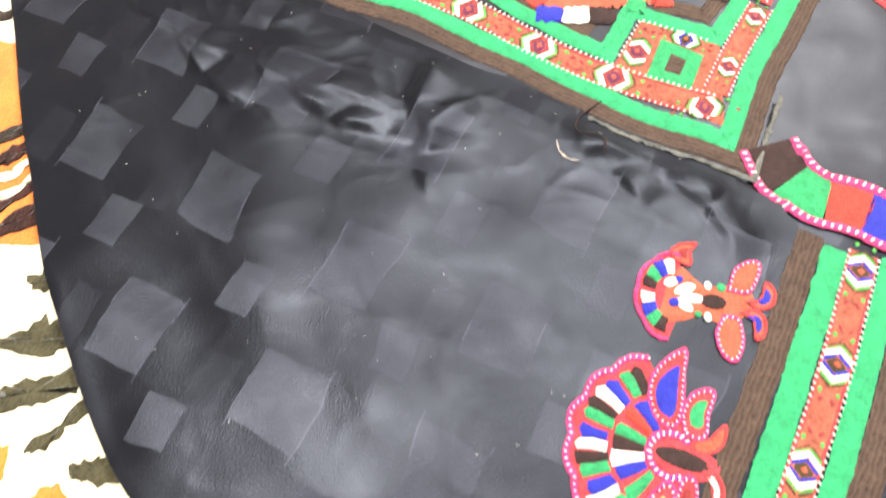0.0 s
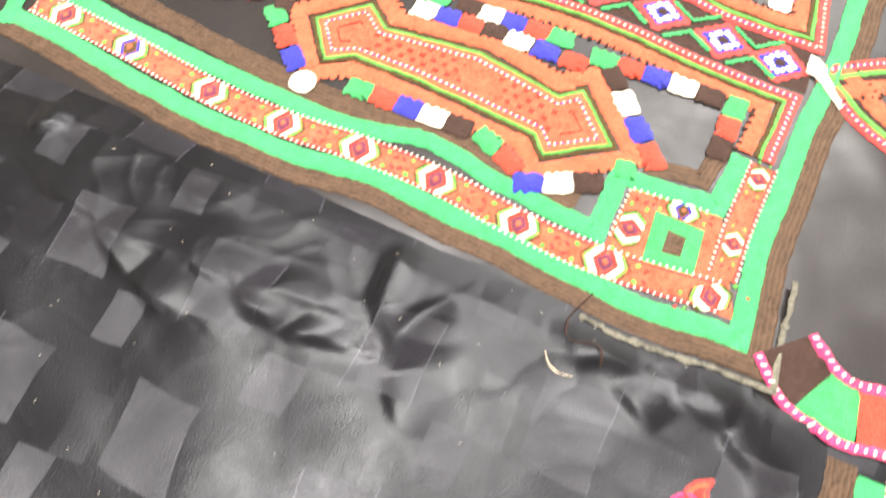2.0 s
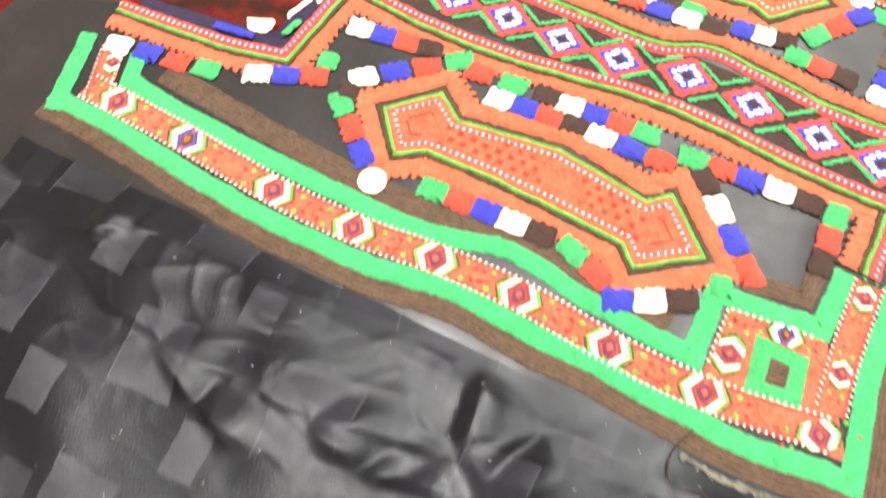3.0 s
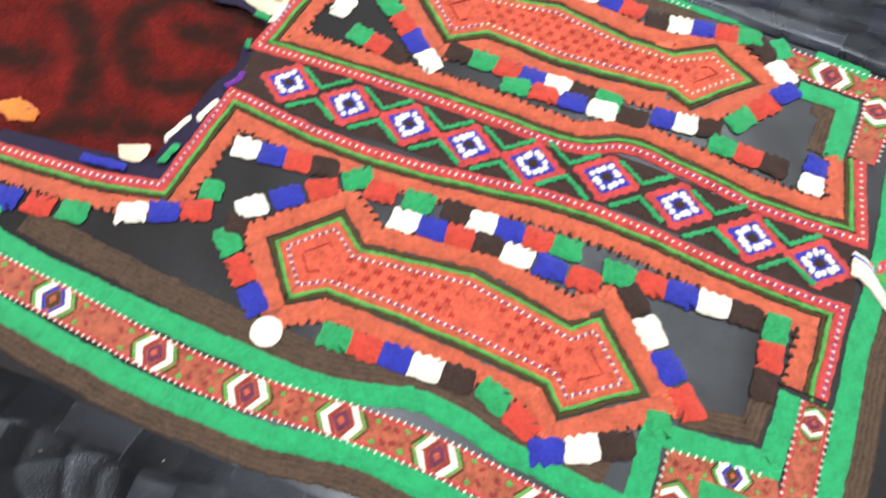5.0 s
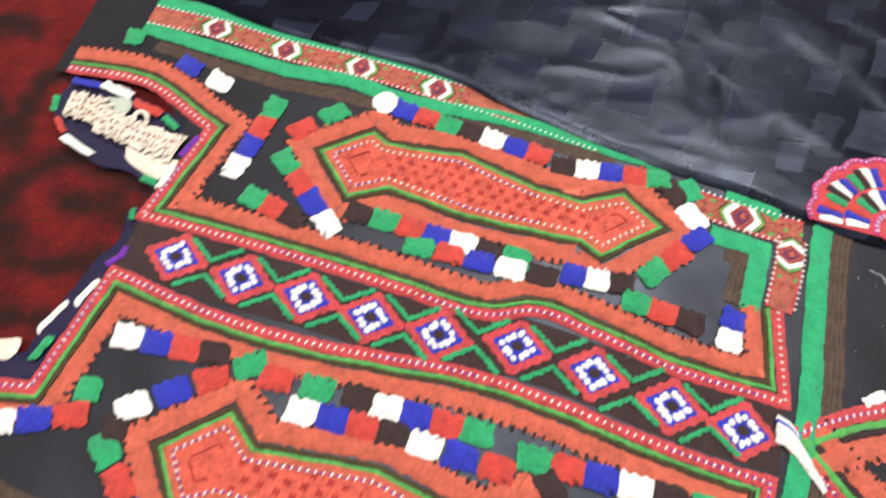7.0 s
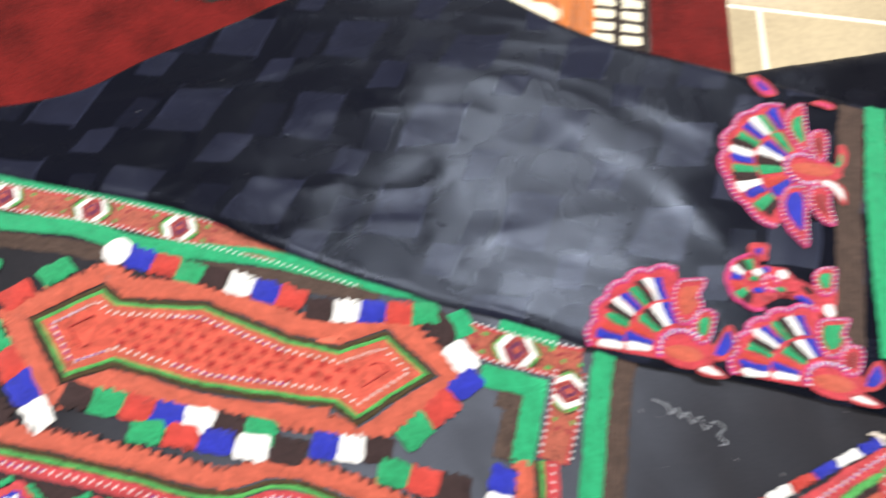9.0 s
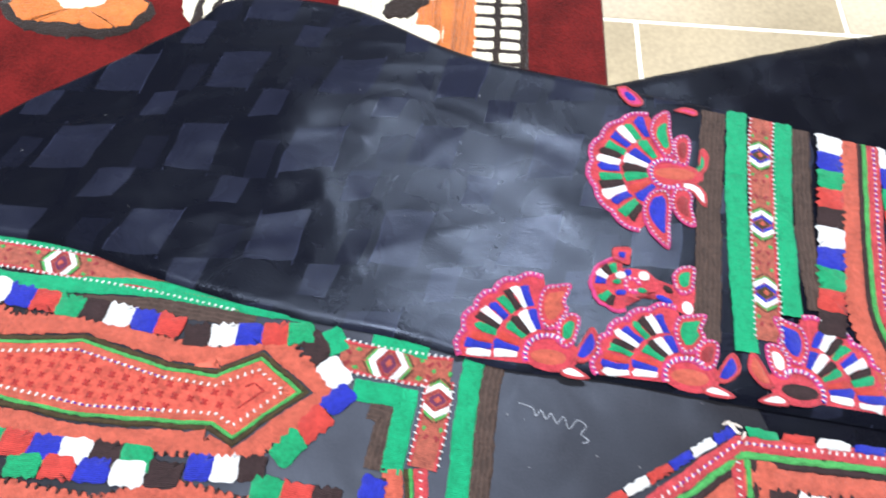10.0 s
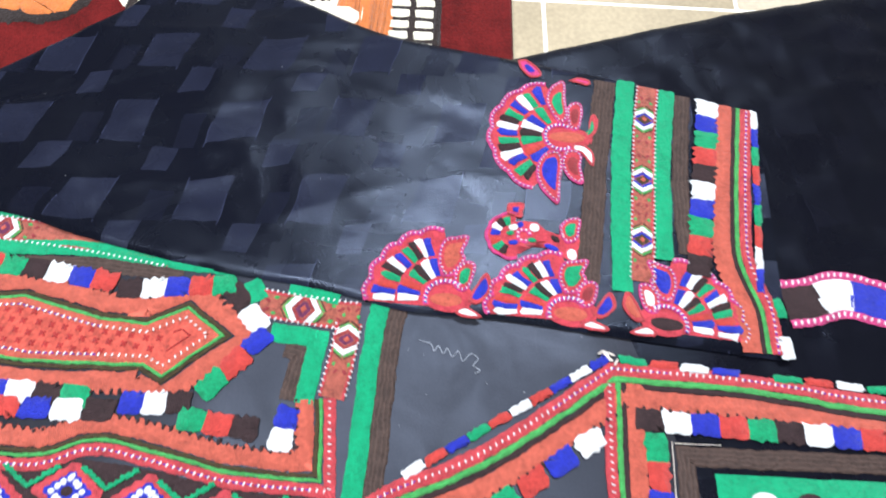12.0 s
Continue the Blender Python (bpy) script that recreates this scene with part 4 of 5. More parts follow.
def edging(x0, y0, x1, y1, w, code, surf=body_z):
    cell((x0 + x1) / 2, (y0 + y1) / 2, math.hypot(x1 - x0, y1 - y0), w, math.atan2(y1 - y0, x1 - x0), code, neck, surf)


edging(-0.46, 0.1185, -0.436, 0.113, 0.007, "W")
edging(-0.433, 0.109, -0.411, 0.104, 0.007, "R")
edging(-0.409, 0.103, -0.396, 0.096, 0.005, "G")
edging(-0.39, 0.051, -0.386, 0.07, 0.0045, "W")
edging(-0.405, 0.057, -0.394, 0.056, 0.006, "G", face_z)
edging(-0.469, 0.074, -0.443, 0.065, 0.0055, "W", face_z)
edging(-0.488, 0.104, -0.484, 0.091, 0.005, "G", face_z)
edging(-0.48, 0.087, -0.469, 0.077, 0.0045, "R", face_z)
edging(-0.482, 0.1165, -0.46, 0.116, 0.0055, "B")
edging(-0.418, -0.053, -0.41, -0.032, 0.0045, "W", face_z)
edging(-0.405, -0.033, -0.399, -0.015, 0.0045, "W", face_z)
edging(-0.411, -0.069, -0.407, -0.054, 0.005, "G")
edging(-0.46, -0.08, -0.43, -0.079, 0.006, "B")
edging(-0.398, 0.034, -0.396, 0.026, 0.004, "G")
bm = bmesh.new()
ribbon(bm, smooth([(-0.3805, 0.094), (-0.386, 0.077)]), 0.005, 0.001, 0.0015, body_z)
part("violet_edge", bm, VIOLET, neck)
bm = bmesh.new()
ribbon(bm, smooth([(-0.397, -0.006), (-0.3915, 0.002), (-0.392, 0.008)]), 0.004, 0.001, 0.0015, body_z)
part("violet_edge", bm, VIOLET, neck)
bm = bmesh.new()
fill(bm, ragged([(-0.443, -0.066), (-0.424, -0.06), (-0.424, -0.071), (-0.438, -0.073)], 0.0025), 0.003, 0.002, face_z)
part("cream_block", bm, CREAM, neck)
# knotted strip: stubs of thread in crowded rows along a bent line, over a plain cream scrap
STRIP = smooth([(-0.474, 0.096), (-0.457, 0.097), (-0.44, 0.089), (-0.42, 0.084), (-0.4, 0.082), (-0.388, 0.08)], 0.002)
bm = bmesh.new()
fill(bm, ragged([(-0.424, 0.076), (-0.386, 0.073), (-0.391, 0.0585), (-0.417, 0.065)], 0.001), 0.0035, 0.002, face_z, 0)
ribbon(bm, STRIP, 0.0185, 0.0075, 0.0025, face_z, wob=0.004)
for i in range(120):
    k = random.randrange(1, len(STRIP) - 1)
    p, d = STRIP[k], (STRIP[k + 1] - STRIP[k - 1]).normalized()
    n = Vector((-d.y, d.x))
    c = p + n * random.choice((-0.0062, -0.0035, 0.0, 0.004, 0.007)) + n * random.uniform(-1, 1) * 0.0012
    fill(bm, ellipse(c.x, c.y, 0.0034, 0.0013, math.atan2(n.y, n.x) + random.uniform(-0.5, 0.5), 7), 0.0085 + random.uniform(0, 0.0025), 0.0022, face_z, 0)
for s in (0.002, -0.0035):
    for i in range(2, len(STRIP) - 2, 2):
        p, d = STRIP[i], (STRIP[i + 1] - STRIP[i - 1]).normalized()
        c = p + Vector((-d.y, d.x)) * s
        fill(bm, ellipse(c.x, c.y, 0.0014, 0.0006, math.atan2(d.y, d.x) + 1.1, 6), 0.0118, 0.0008, face_z, 1)
fill(bm, ragged([(-0.453, 0.109), (-0.437, 0.111), (-0.433, 0.101), (-0.44, 0.097)], 0.001), 0.006, 0.002, face_z, 2)
ribbon(bm, [Vector(p) for p in ellipse(-0.422, 0.0965, 0.0045, 0.006, 0.4, 16)], 0.003, 0.008, 0.002, face_z, closed=True)
part("neck_patch", bm, [CREAM, MAROON, GREY], dress, "cream knotted patch inside the neckline", "stuff")

# ---- fans and birds on the sleeves ----



def outline(top, place, pts, core, surf, ground=None, inner=0.52, stitched=True, shift=(0.0, 0.0), edge=0.0019):
    """A pointed leaf: ground cloth of stitches, padded core, thin pink edge with white and violet stitches."""
    ring = smooth([place(*p) for p in pts] + [place(*pts[0])], 0.0016)[:-1]
    mid = sum(ring, Vector((0, 0))) / len(ring)
    bm = bmesh.new()
    fill(bm, ring, 0.0010, 0.0008, surf, 0, inset=0.9)
    if core:
        off = place(*shift) - place(0, 0)
        fill(bm, [mid + off + (p - mid) * inner for p in ring], 0.0017, 0.001, surf, 1)
    leaf = part("leaf", bm, [ground or SCARLET, core or SCARLET], top)
    band("leaf_edge", [mid + (p - mid) * 0.93 for p in ring], edge, 0.0016, 0.001, PINK if stitched else ROSE, leaf, surf, closed=True, wob=0.0004)
    if stitched:
        line = [mid + (p - mid) * 0.86 for p in ring + ring[:1]]
        stitch_row(line, leaf, surf, 0.0032, 0.0016, 0.0007, 0.0026)
        stitch_row(line, leaf, surf, 0.0016, 0.0013, 0.0007, 0.0025, VIOLET, skip=2, first=1)


def dab(bm, place, x, y, a, b, turn, mat, surf, base=0.0019):
    c, t = place(x, y), place(x + math.cos(turn), y + math.sin(turn)) - place(x, y)
    u = t.length
    fill(bm, ragged(ellipse(c.x, c.y, a * u, b * u, math.atan2(t.y, t.x), 12), 0.0004, 0.001), base, 0.0011, surf, mat)


THREADS = {"W": 0, "B": 1, "G": 2, "K": 3, "R": 4}
STRIPES = [WHITE, BLUE, GREEN_CELL, BLACK, RED]


def stripes(top, place, r0, r1, a0, a1, words, surf, gap=0.4):
    """A ring of petals, each of a few radial stripes of satin stitch."""
    total = sum(len(w) + gap for w in words)
    a = a0
    for w in words:
        bm = bmesh.new()
        for k, c in enumerate(w):
            b0, b1 = a + (a1 - a0) * (gap / 2 + k) / total, a + (a1 - a0) * (gap / 2 + k + 1) / total
            mid = 1 - abs((k + 0.5) / len(w) - 0.5) * 0.12
            pts = []
            for r, b in ((r0, b0), ((r0 + r1) / 2, b0), (r1 * mid, b0), (r1 * mid * 1.02, (b0 + b1) / 2), (r1 * mid, b1), ((r0 + r1) / 2, b1), (r0, b1)):
                b, r = radians(b + random.uniform(-1, 1) * 1.2), r * random.uniform(0.97, 1.03)
                pts.append(place(r * math.cos(b), r * math.sin(b)))
            fill(bm, pts, 0.0014, 0.0012, surf, THREADS[c], inset=0.86, turn=radians((b0 + b1) / 2))
        part("petal", bm, STRIPES, top)
        a += (a1 - a0) * (len(w) + gap) / total


def scallops(top, place, a0, a1, n, surf, stitched=True, flat=1.0):
    """The wavy pink rim of a tail, and the red ground inside it."""
    rim = []
    for k in range(61):
        a = radians(a0 + (a1 - a0) * k / 60)
        r = 0.95 + 0.05 * abs(math.sin(math.pi * n * k / 60))
        rim.append(place(r * math.cos(a), r * math.sin(a) * flat))
    bm = bmesh.new()
    fill(bm, rim + [place(0.25, -0.1), place(0.35, 0.1), place(0.1, 0.35)], 0.0003, 0.0006, surf, 0, inset=0.92)
    part("ground", bm, SCARLET, top)
    band("rim", rim, 0.0036 if stitched else 0.0024, 0.0011, 0.0012, PINK, top, surf, wob=0.0005)
    if stitched:
        stitch_row(rim, top, surf, 0.0034, 0.0018, 0.0008, 0.0022)
        stitch_row(rim, top, surf, 0.0017, 0.0015, 0.0009, 0.0021, VIOLET, skip=2, first=1)


def placing(hx, hy, ux, uy, rot=0.0):
    c, s = math.cos(rot), math.sin(rot)
    return lambda x, y: Vector((hx + ux * x * c - uy * y * s, hy + ux * x * s + uy * y * c))


def hub(top, place, r, a0, a1, oval, surf, ox=0.05, oa=0.26, ob=0.1):
    """The oval body, and round it an arc of thick white and blue stitches."""
    bm = bmesh.new()
    dab(bm, place, ox + 0.02, 0.0, oa + 0.09, ob + 0.07, 0, 0, surf, 0.0012)
    dab(bm, place, ox, 0.0, oa, ob, 0, 1, surf, 0.002)
    part("oval", bm, [SCARLET, oval], top)
    arc = [place(r * math.cos(radians(t)), r * math.sin(radians(t))) for t in range(a0, a1, 6)]
    band("hub_ring", arc, 0.0036, 0.0014, 0.001, PINK, top, surf)
    stitch_row(arc, top, surf, 0.0032, 0.0028, 0.0011, 0.0024)
    stitch_row(arc, top, surf, 0.0016, 0.0024, 0.0009, 0.0023, BLUE, skip=2, first=1)


FAN = "pink-edged stitched fan with striped petals and leaves"


def full_fan(hx, hy, ux, uy, rot, big, oval, hook, low, claw, surf=sleeve_z):
    top = empty("fan_motif", dress, FAN)
    place = placing(hx, hy, ux, uy, rot)
    scallops(top, place, 100, 244, 6, surf)
    stripes(top, place, 0.6, 0.9, 104, 240, ("B", "GWB", "GKWB", "GKWB", "GK"), surf)
    stripes(top, place, 0.26, 0.57, 110, 236, ("G", "BWKG", "RB"), surf)
    outline(top, place, [(-0.08, 0.36), (-0.17, 0.62), (-0.1, 0.88), (0.1, 1.02), (0.1, 0.7), (0.12, 0.34), (0.02, 0.22)], GREEN_CELL, surf, shift=(0, -0.03))
    outline(top, place, [(0.12, 0.34), (0.14, 0.54), (0.24, 0.62), (0.33, 0.58), (0.32, 0.34), (0.26, 0.14), (0.15, 0.14)], MAROON, surf)
    outline(top, place, [(0.26, 0.0), (0.4, 0.12), (0.44, 0.3), (0.5, 0.42), (0.54, 0.3), (0.5, 0.1), (0.36, -0.04)], hook, surf, stitched=False)
    outline(top, place, [(0.16, -0.1), (0.32, -0.12), (0.44, -0.26), (0.43, -0.46), (0.36, -0.36), (0.28, -0.24), (0.16, -0.2)], claw, surf, inner=0.8, stitched=False)
    outline(top, place, [(0.06, -0.22), (0.0, -0.44), (0.08, -0.68), (0.26, -0.76), (0.25, -0.5), (0.28, -0.3), (0.2, -0.2)], low, surf)
    outline(top, place, [(-0.06, -0.2), (-0.24, -0.28), (-0.36, -0.54), (-0.31, -0.84), (-0.1, -1.1), (-0.05, -0.85), (-0.03, -0.7), (0.0, -0.5), (0.0, -0.3)], big, surf, inner=0.6, shift=(0, 0.04))
    hub(top, place, 0.21, 50, 311, oval, surf, 0.1, 0.26, 0.09)
    return top


def half_fan(hx, hy, ux, uy, rot, big, second, hook, oval, surf=sleeve_z):
    top = empty("fan_motif", dress, FAN)
    place = placing(hx, hy, ux, uy, rot)
    scallops(top, place, 96, 186, 5, surf)
    stripes(top, place, 0.62, 0.9, 106, 188, ("BWKG", "BWKG", "RBW"), surf)
    stripes(top, place, 0.33, 0.59, 104, 190, ("BWKG", "RBW"), surf)
    outline(top, place, [(-0.06, 0.3), (-0.13, 0.46), (-0.14, 0.66), (-0.08, 0.82), (0.06, 0.87), (0.22, 0.9), (0.15, 0.68), (0.19, 0.56), (0.06, 0.34)], big, surf, inner=0.6)
    outline(top, place, [(0.08, 0.18), (0.09, 0.4), (0.2, 0.54), (0.32, 0.52), (0.31, 0.34), (0.26, 0.18), (0.16, 0.12)], second, surf)
    outline(top, place, [(0.26, 0.0), (0.34, 0.2), (0.47, 0.4), (0.53, 0.22), (0.47, 0.08), (0.36, -0.02)], hook, surf, inner=0.7, stitched=False)
    outline(top, place, [(0.12, -0.12), (0.22, -0.07), (0.32, -0.1), (0.44, -0.18), (0.3, -0.2), (0.14, -0.17)], WHITE, surf, inner=0.75, stitched=False)
    hub(top, place, 0.25, 50, 205, oval, surf, 0.0, 0.2, 0.085)
    return top


full_fan(0.151, 0.265, 0.0545, 0.0535, 0.0, BLUE, ORANGE, GREEN_CELL, MAROON, WHITE)
half_fan(0.067, 0.129, 0.0555, 0.0545, -0.06, ORANGE, GREEN_CELL, BLUE, ORANGE)
half_fan(0.15, 0.122, 0.0575, 0.046, -0.06, GREEN_CELL, MAROON, BLUE, ORANGE)
half_fan(0.214, 0.1175, -0.0555, 0.051, -0.1, BLUE, WHITE, ORANGE, BLACK)
full_fan(0.025, -0.408, 0.0545, -0.0535, 0.1, BLUE, BLACK, WHITE, GREEN_CELL, ORANGE)
full_fan(0.03, -0.515, 0.056, 0.055, 0.1, BLUE, BLACK, GREEN_CELL, MAROON, WHITE)

BIRD = "small stitched bird with striped tail and two leaves"


def bird_on_upper_sleeve(place, surf=sleeve_z):
    top = empty("bird_motif", dress, BIRD)
    bm = bmesh.new()
    fill(bm, [place(*p) for p in ((-0.5, 0.5), (-0.6, -0.4), (0.3, -0.75), (0.8, -0.4), (1.6, -0.35), (2.1, -0.75), (2.5, -0.9), (2.75, -0.3), (2.9, 0.35), (2.4, 0.3), (1.8, 0.25), (1.3, 0.4), (1.0, 0.7), (0.4, 0.7))], 0.0006, 0.0006, surf)
    part("body", bm, SCARLET, top)
    scallops(top, place, 80, 285, 5, surf, False)
    stripes(top, place, 0.46, 0.88, 92, 262, ("GKWB", "RGK"), surf)
    outline(top, place, [(-0.2, 0.95), (-0.2, 1.35), (0.05, 1.46), (0.42, 1.46), (0.36, 1.1), (0.34, 0.85)], BLUE, surf, inner=0.4, stitched=False)
    outline(top, place, [(1.95, 0.1), (1.88, 0.6), (2.2, 0.98), (2.68, 1.04), (2.66, 0.6), (2.56, 0.1), (2.2, -0.1)], GREEN_CELL, surf)
    bm = bmesh.new()
    for x, y, a, b, t, m in ((0.05, 0.36, 0.2, 0.14, 0.3, 0), (0.32, 0.5, 0.14, 0.12, 0.8, 1), (-0.08, 0.1, 0.16, 0.1, 0.2, 2), (0.05, -0.3, 0.2, 0.11, 0.2, 1), (0.88, 0.44, 0.2, 0.18, 0.2, 0), (0.78, -0.12, 0.18, 0.1, 0, 2),
                             (1.7, 0.02, 0.2, 0.12, -0.5, 3), (1.55, -0.36, 0.3, 0.12, -0.3, 1), (2.36, -0.58, 0.2, 0.24, 0.2, 0)):
        dab(bm, place, x, y, a, b, t, m, surf)
    part("spot", bm, STRIPES, top)
    arc = [place(0.46 + 0.24 * math.cos(radians(t)), 0.06 + 0.24 * math.sin(radians(t))) for t in range(0, 350, 14)]
    band("hub_ring", arc, 0.0028, 0.0014, 0.001, PINK, top, surf)
    stitch_row(arc, top, surf, 0.0034, 0.002, 0.0009, 0.0024)


def bird_on_lower_sleeve(place, surf=sleeve_z):
    top = empty("bird_motif", dress, BIRD)
    bm = bmesh.new()
    fill(bm, [place(*p) for p in ((-0.3, 0.7), (-0.5, -0.6), (-0.2, -0.75), (0.3, -0.6), (0.7, -0.4), (1.2, -0.6), (1.6, -0.5), (2.1, 0.1), (1.9, 0.6), (1.3, 0.5), (0.8, 0.4), (0.5, 0.6), (0.2, 0.9))], 0.0006, 0.0006, surf)
    part("body", bm, ORANGE, top)
    scallops(top, place, 80, 262, 4, surf, False, 1.25)
    stripes(top, lambda x, y: place(x, 1.25 * y), 0.52, 0.9, 88, 258, ("WBGK", "WBGK"), surf)
    outline(top, place, [(0.0, 1.0), (-0.15, 1.3), (0.1, 1.55), (0.55, 1.62), (0.4, 1.35), (0.4, 0.95)], MAROON, surf, ORANGE, inner=0.45, stitched=False)
    outline(top, place, [(1.35, 0.35), (1.5, 0.95), (1.85, 1.25), (2.2, 1.28), (2.15, 0.8), (1.9, 0.35)], None, surf, ORANGE)
    outline(top, place, [(1.25, -0.3), (1.05, -0.85), (1.2, -1.4), (1.55, -1.55), (1.75, -1.0), (1.65, -0.35)], None, surf, ORANGE)
    outline(top, place, [(1.85, 0.1), (2.2, 0.25), (2.35, 0.75), (2.6, 0.5), (2.5, 0.1), (2.15, -0.05)], BLUE, surf, ORANGE, inner=0.55, stitched=False)
    outline(top, place, [(1.65, -0.2), (2.0, -0.3), (2.05, -0.9), (2.3, -0.7), (2.3, -0.25), (2.0, -0.05)], BLUE, surf, ORANGE, inner=0.55, stitched=False)
    bm = bmesh.new()
    for x, y, a, b, t, m in ((-0.1, 0.4, 0.2, 0.13, 0.4, 0), (0.1, 0.5, 0.12, 0.1, 0.8, 1), (0.25, 0.25, 0.3, 0.14, 0.5, 0), (0.45, 0.02, 0.3, 0.13, 0.0, 0), (0.25, -0.2, 0.26, 0.14, -0.6, 0), (0.0, -0.15, 0.16, 0.12, 0.2, 1),
                             (1.0, 0.0, 0.34, 0.2, 0.0, 3), (0.85, 0.42, 0.1, 0.12, 0.2, 0), (1.2, 0.42, 0.12, 0.12, 0.2, 2), (0.6, -0.4, 0.1, 0.08, 0.2, 2), (0.85, -0.45, 0.1, 0.13, 0.2, 0)):
        dab(bm, place, x, y, a, b, t, m, surf)
    part("spot", bm, STRIPES, top)


bird_on_lower_sleeve(placing(-0.001, -0.325, 0.0215, 0.0215, 0.3))
bird_on_upper_sleeve(placing(0.112, 0.179, 0.018, 0.018, -0.06))
outline(empty("leaf_motif", dress, "small pink leaf with blue core"), placing(0.13, 0.33, 0.01, 0.01), [(-0.9, 0.8), (-0.3, 0.9), (0.5, 0.2), (0.9, -0.6), (0.0, -0.8), (-0.7, 0.0)], BLUE, sleeve_z, PINK, 0.45, False)
outline(empty("leaf_motif", dress, "small pink stitched leaf"), placing(0.17, 0.319, 0.01, 0.01), [(-0.9, 0.1), (-0.2, 0.35), (0.7, 0.1), (0.6, -0.25), (-0.2, -0.05)], None, sleeve_z, PINK, 0.5, False)

# ---- cuffs ----
cuff = empty("cuff", dress, "striped cuff of green, rust lace, brown and orange stitches")
band("brown_band", smooth([(0.19, 0.321), (0.177, 0.242), (0.166, 0.165), (0.163, 0.146)]), 0.017, 0.0006, 0.0014, BROWN, cuff, sleeve_z, wob=0.0012)
band("green_band", smooth([(0.207, 0.322), (0.1955, 0.243), (0.187, 0.14)]), 0.0145, 0.0012, 0.002, GREEN, cuff, sleeve_z)
lace_run([(0.224, 0.317), (0.2175, 0.282), (0.2105, 0.226), (0.2045, 0.176), (0.201, 0.148)], 0.0165, [(0.2175, 0.285), (0.2105, 0.23), (0.2045, 0.18)], cuff, sleeve_z)
band("green_band", smooth([(0.239, 0.314), (0.227, 0.245), (0.224, 0.214), (0.219, 0.165)]), 0.0125, 0.0012, 0.002, GREEN, cuff, sleeve_z)
band("brown_band", smooth([(0.251, 0.31), (0.239, 0.232), (0.236, 0.17)]), 0.0125, 0.0006, 0.0014, BROWN, cuff, sleeve_z, wob=0.0012)
cells(cuff, 0.269, 0.298, 0.243, 0.162, "WBGRKWBGRK", h=0.018, surf=sleeve_z)
OR = smooth([(0.284, 0.302), (0.2695, 0.225), (0.2625, 0.175), (0.265, 0.15), (0.271, 0.13), (0.27, 0.1)])
band("orange_band", OR, 0.0115, 0.0009, 0.0018, ORANGE, cuff, sleeve_z, teeth=0.0034, period=0.0056, side=-1)
band("dark_line", offset(OR, 0.0072), 0.0035, 0.0009, 0.0012, BLACK, cuff, sleeve_z)
band("green_line", offset(OR, 0.0102), 0.0035, 0.0011, 0.0016, GREEN_FINE, cuff, sleeve_z)
band("rose_band", offset(OR, 0.0165), 0.009, 0.0009, 0.0015, ROSE, cuff, sleeve_z)
stitch_row(offset(OR, 0.0165), cuff, sleeve_z)
stitch_row(offset(OR, 0.0165), cuff, sleeve_z, mat=VIOLET, gap=0.00215, skip=2, first=1, patchy=True, length=0.003, across=False, base=0.0022)
cells(cuff, 0.3045, 0.289, 0.284, 0.152, "WBGRBGRWB", h=0.0055, w=0.018, surf=sleeve_z)
cell(0.2935, 0.132, 0.014, 0.007, 1.75, "G", cuff, sleeve_z)
cell(0.2925, 0.104, 0.016, 0.009, 1.55, "W", cuff, sleeve_z)
cuff = empty("cuff", dress, "striped cuff of green, rust lace and brown stitches")
band("brown_band", smooth([(0.058, -0.254), (0.057, -0.33), (0.053, -0.41), (0.05, -0.5)]), 0.0155, 0.0006, 0.0014, BROWN, cuff, sleeve_z, wob=0.0012)
band("green_band", smooth([(0.0735, -0.258), (0.0725, -0.31), (0.071, -0.38), (0.068, -0.5)]), 0.0145, 0.0012, 0.002, GREEN, cuff, sleeve_z)
lace_run([(0.088, -0.254), (0.089, -0.325), (0.087, -0.386), (0.084, -0.5)], 0.0165, [(0.0885, -0.266), (0.089, -0.325), (0.087, -0.386), (0.085, -0.445)], cuff, sleeve_z)
band("green_band", smooth([(0.1035, -0.252), (0.104, -0.314), (0.103, -0.386), (0.1, -0.5)]), 0.0125, 0.0012, 0.002, GREEN, cuff, sleeve_z)
band("brown_band", smooth([(0.119, -0.25), (0.119, -0.33), (0.116, -0.41), (0.113, -0.5)]), 0.0155, 0.0006, 0.0014, BROWN, cuff, sleeve_z, wob=0.0012)

# ---- side strips with large blocks between stitched pink edges ----


def strip(pts, codes, w, surf):
    line = smooth(pts)
    top = empty("side_strip", dress, "strip of large coloured blocks between pink stitched edges")
    d = np.cumsum([0] + [(b - a).length for a, b in zip(line, line[1:])])
    each = 0.0245
    for i, c in enumerate(codes):
        run = [p for p, s in zip(line, d) if i * each <= s <= (i + 1) * each + 0.003]
        if len(run) > 2:
            band("block", run, w, 0.0008, 0.0016, PALE[c], top, surf)
    for s in (1, -1):
        edge = offset(line, s * (w / 2 + 0.002))
        band("pink_edge", edge, 0.0058, 0.0012, 0.0016, PINK, top, surf)
        stitch_row(edge, top, surf, 0.0046, 0.0034, 0.0014, 0.0028)


def strip_z(x, y):
    return max(body_z(x, y), sleeve_z(x, y) if y < 0 and x > 0.04 else 0) + 0.001


strip([(0.3, 0.137), (0.322, 0.141), (0.344, 0.146), (0.377, 0.138), (0.45, 0.12)], "KWBRGK", 0.025, body_z)
strip([(0.02, -0.203), (0.036, -0.221), (0.056, -0.2285), (0.08, -0.2265), (0.11, -0.229), (0.2, -0.235)], "KGRBWKGR", 0.03, strip_z)

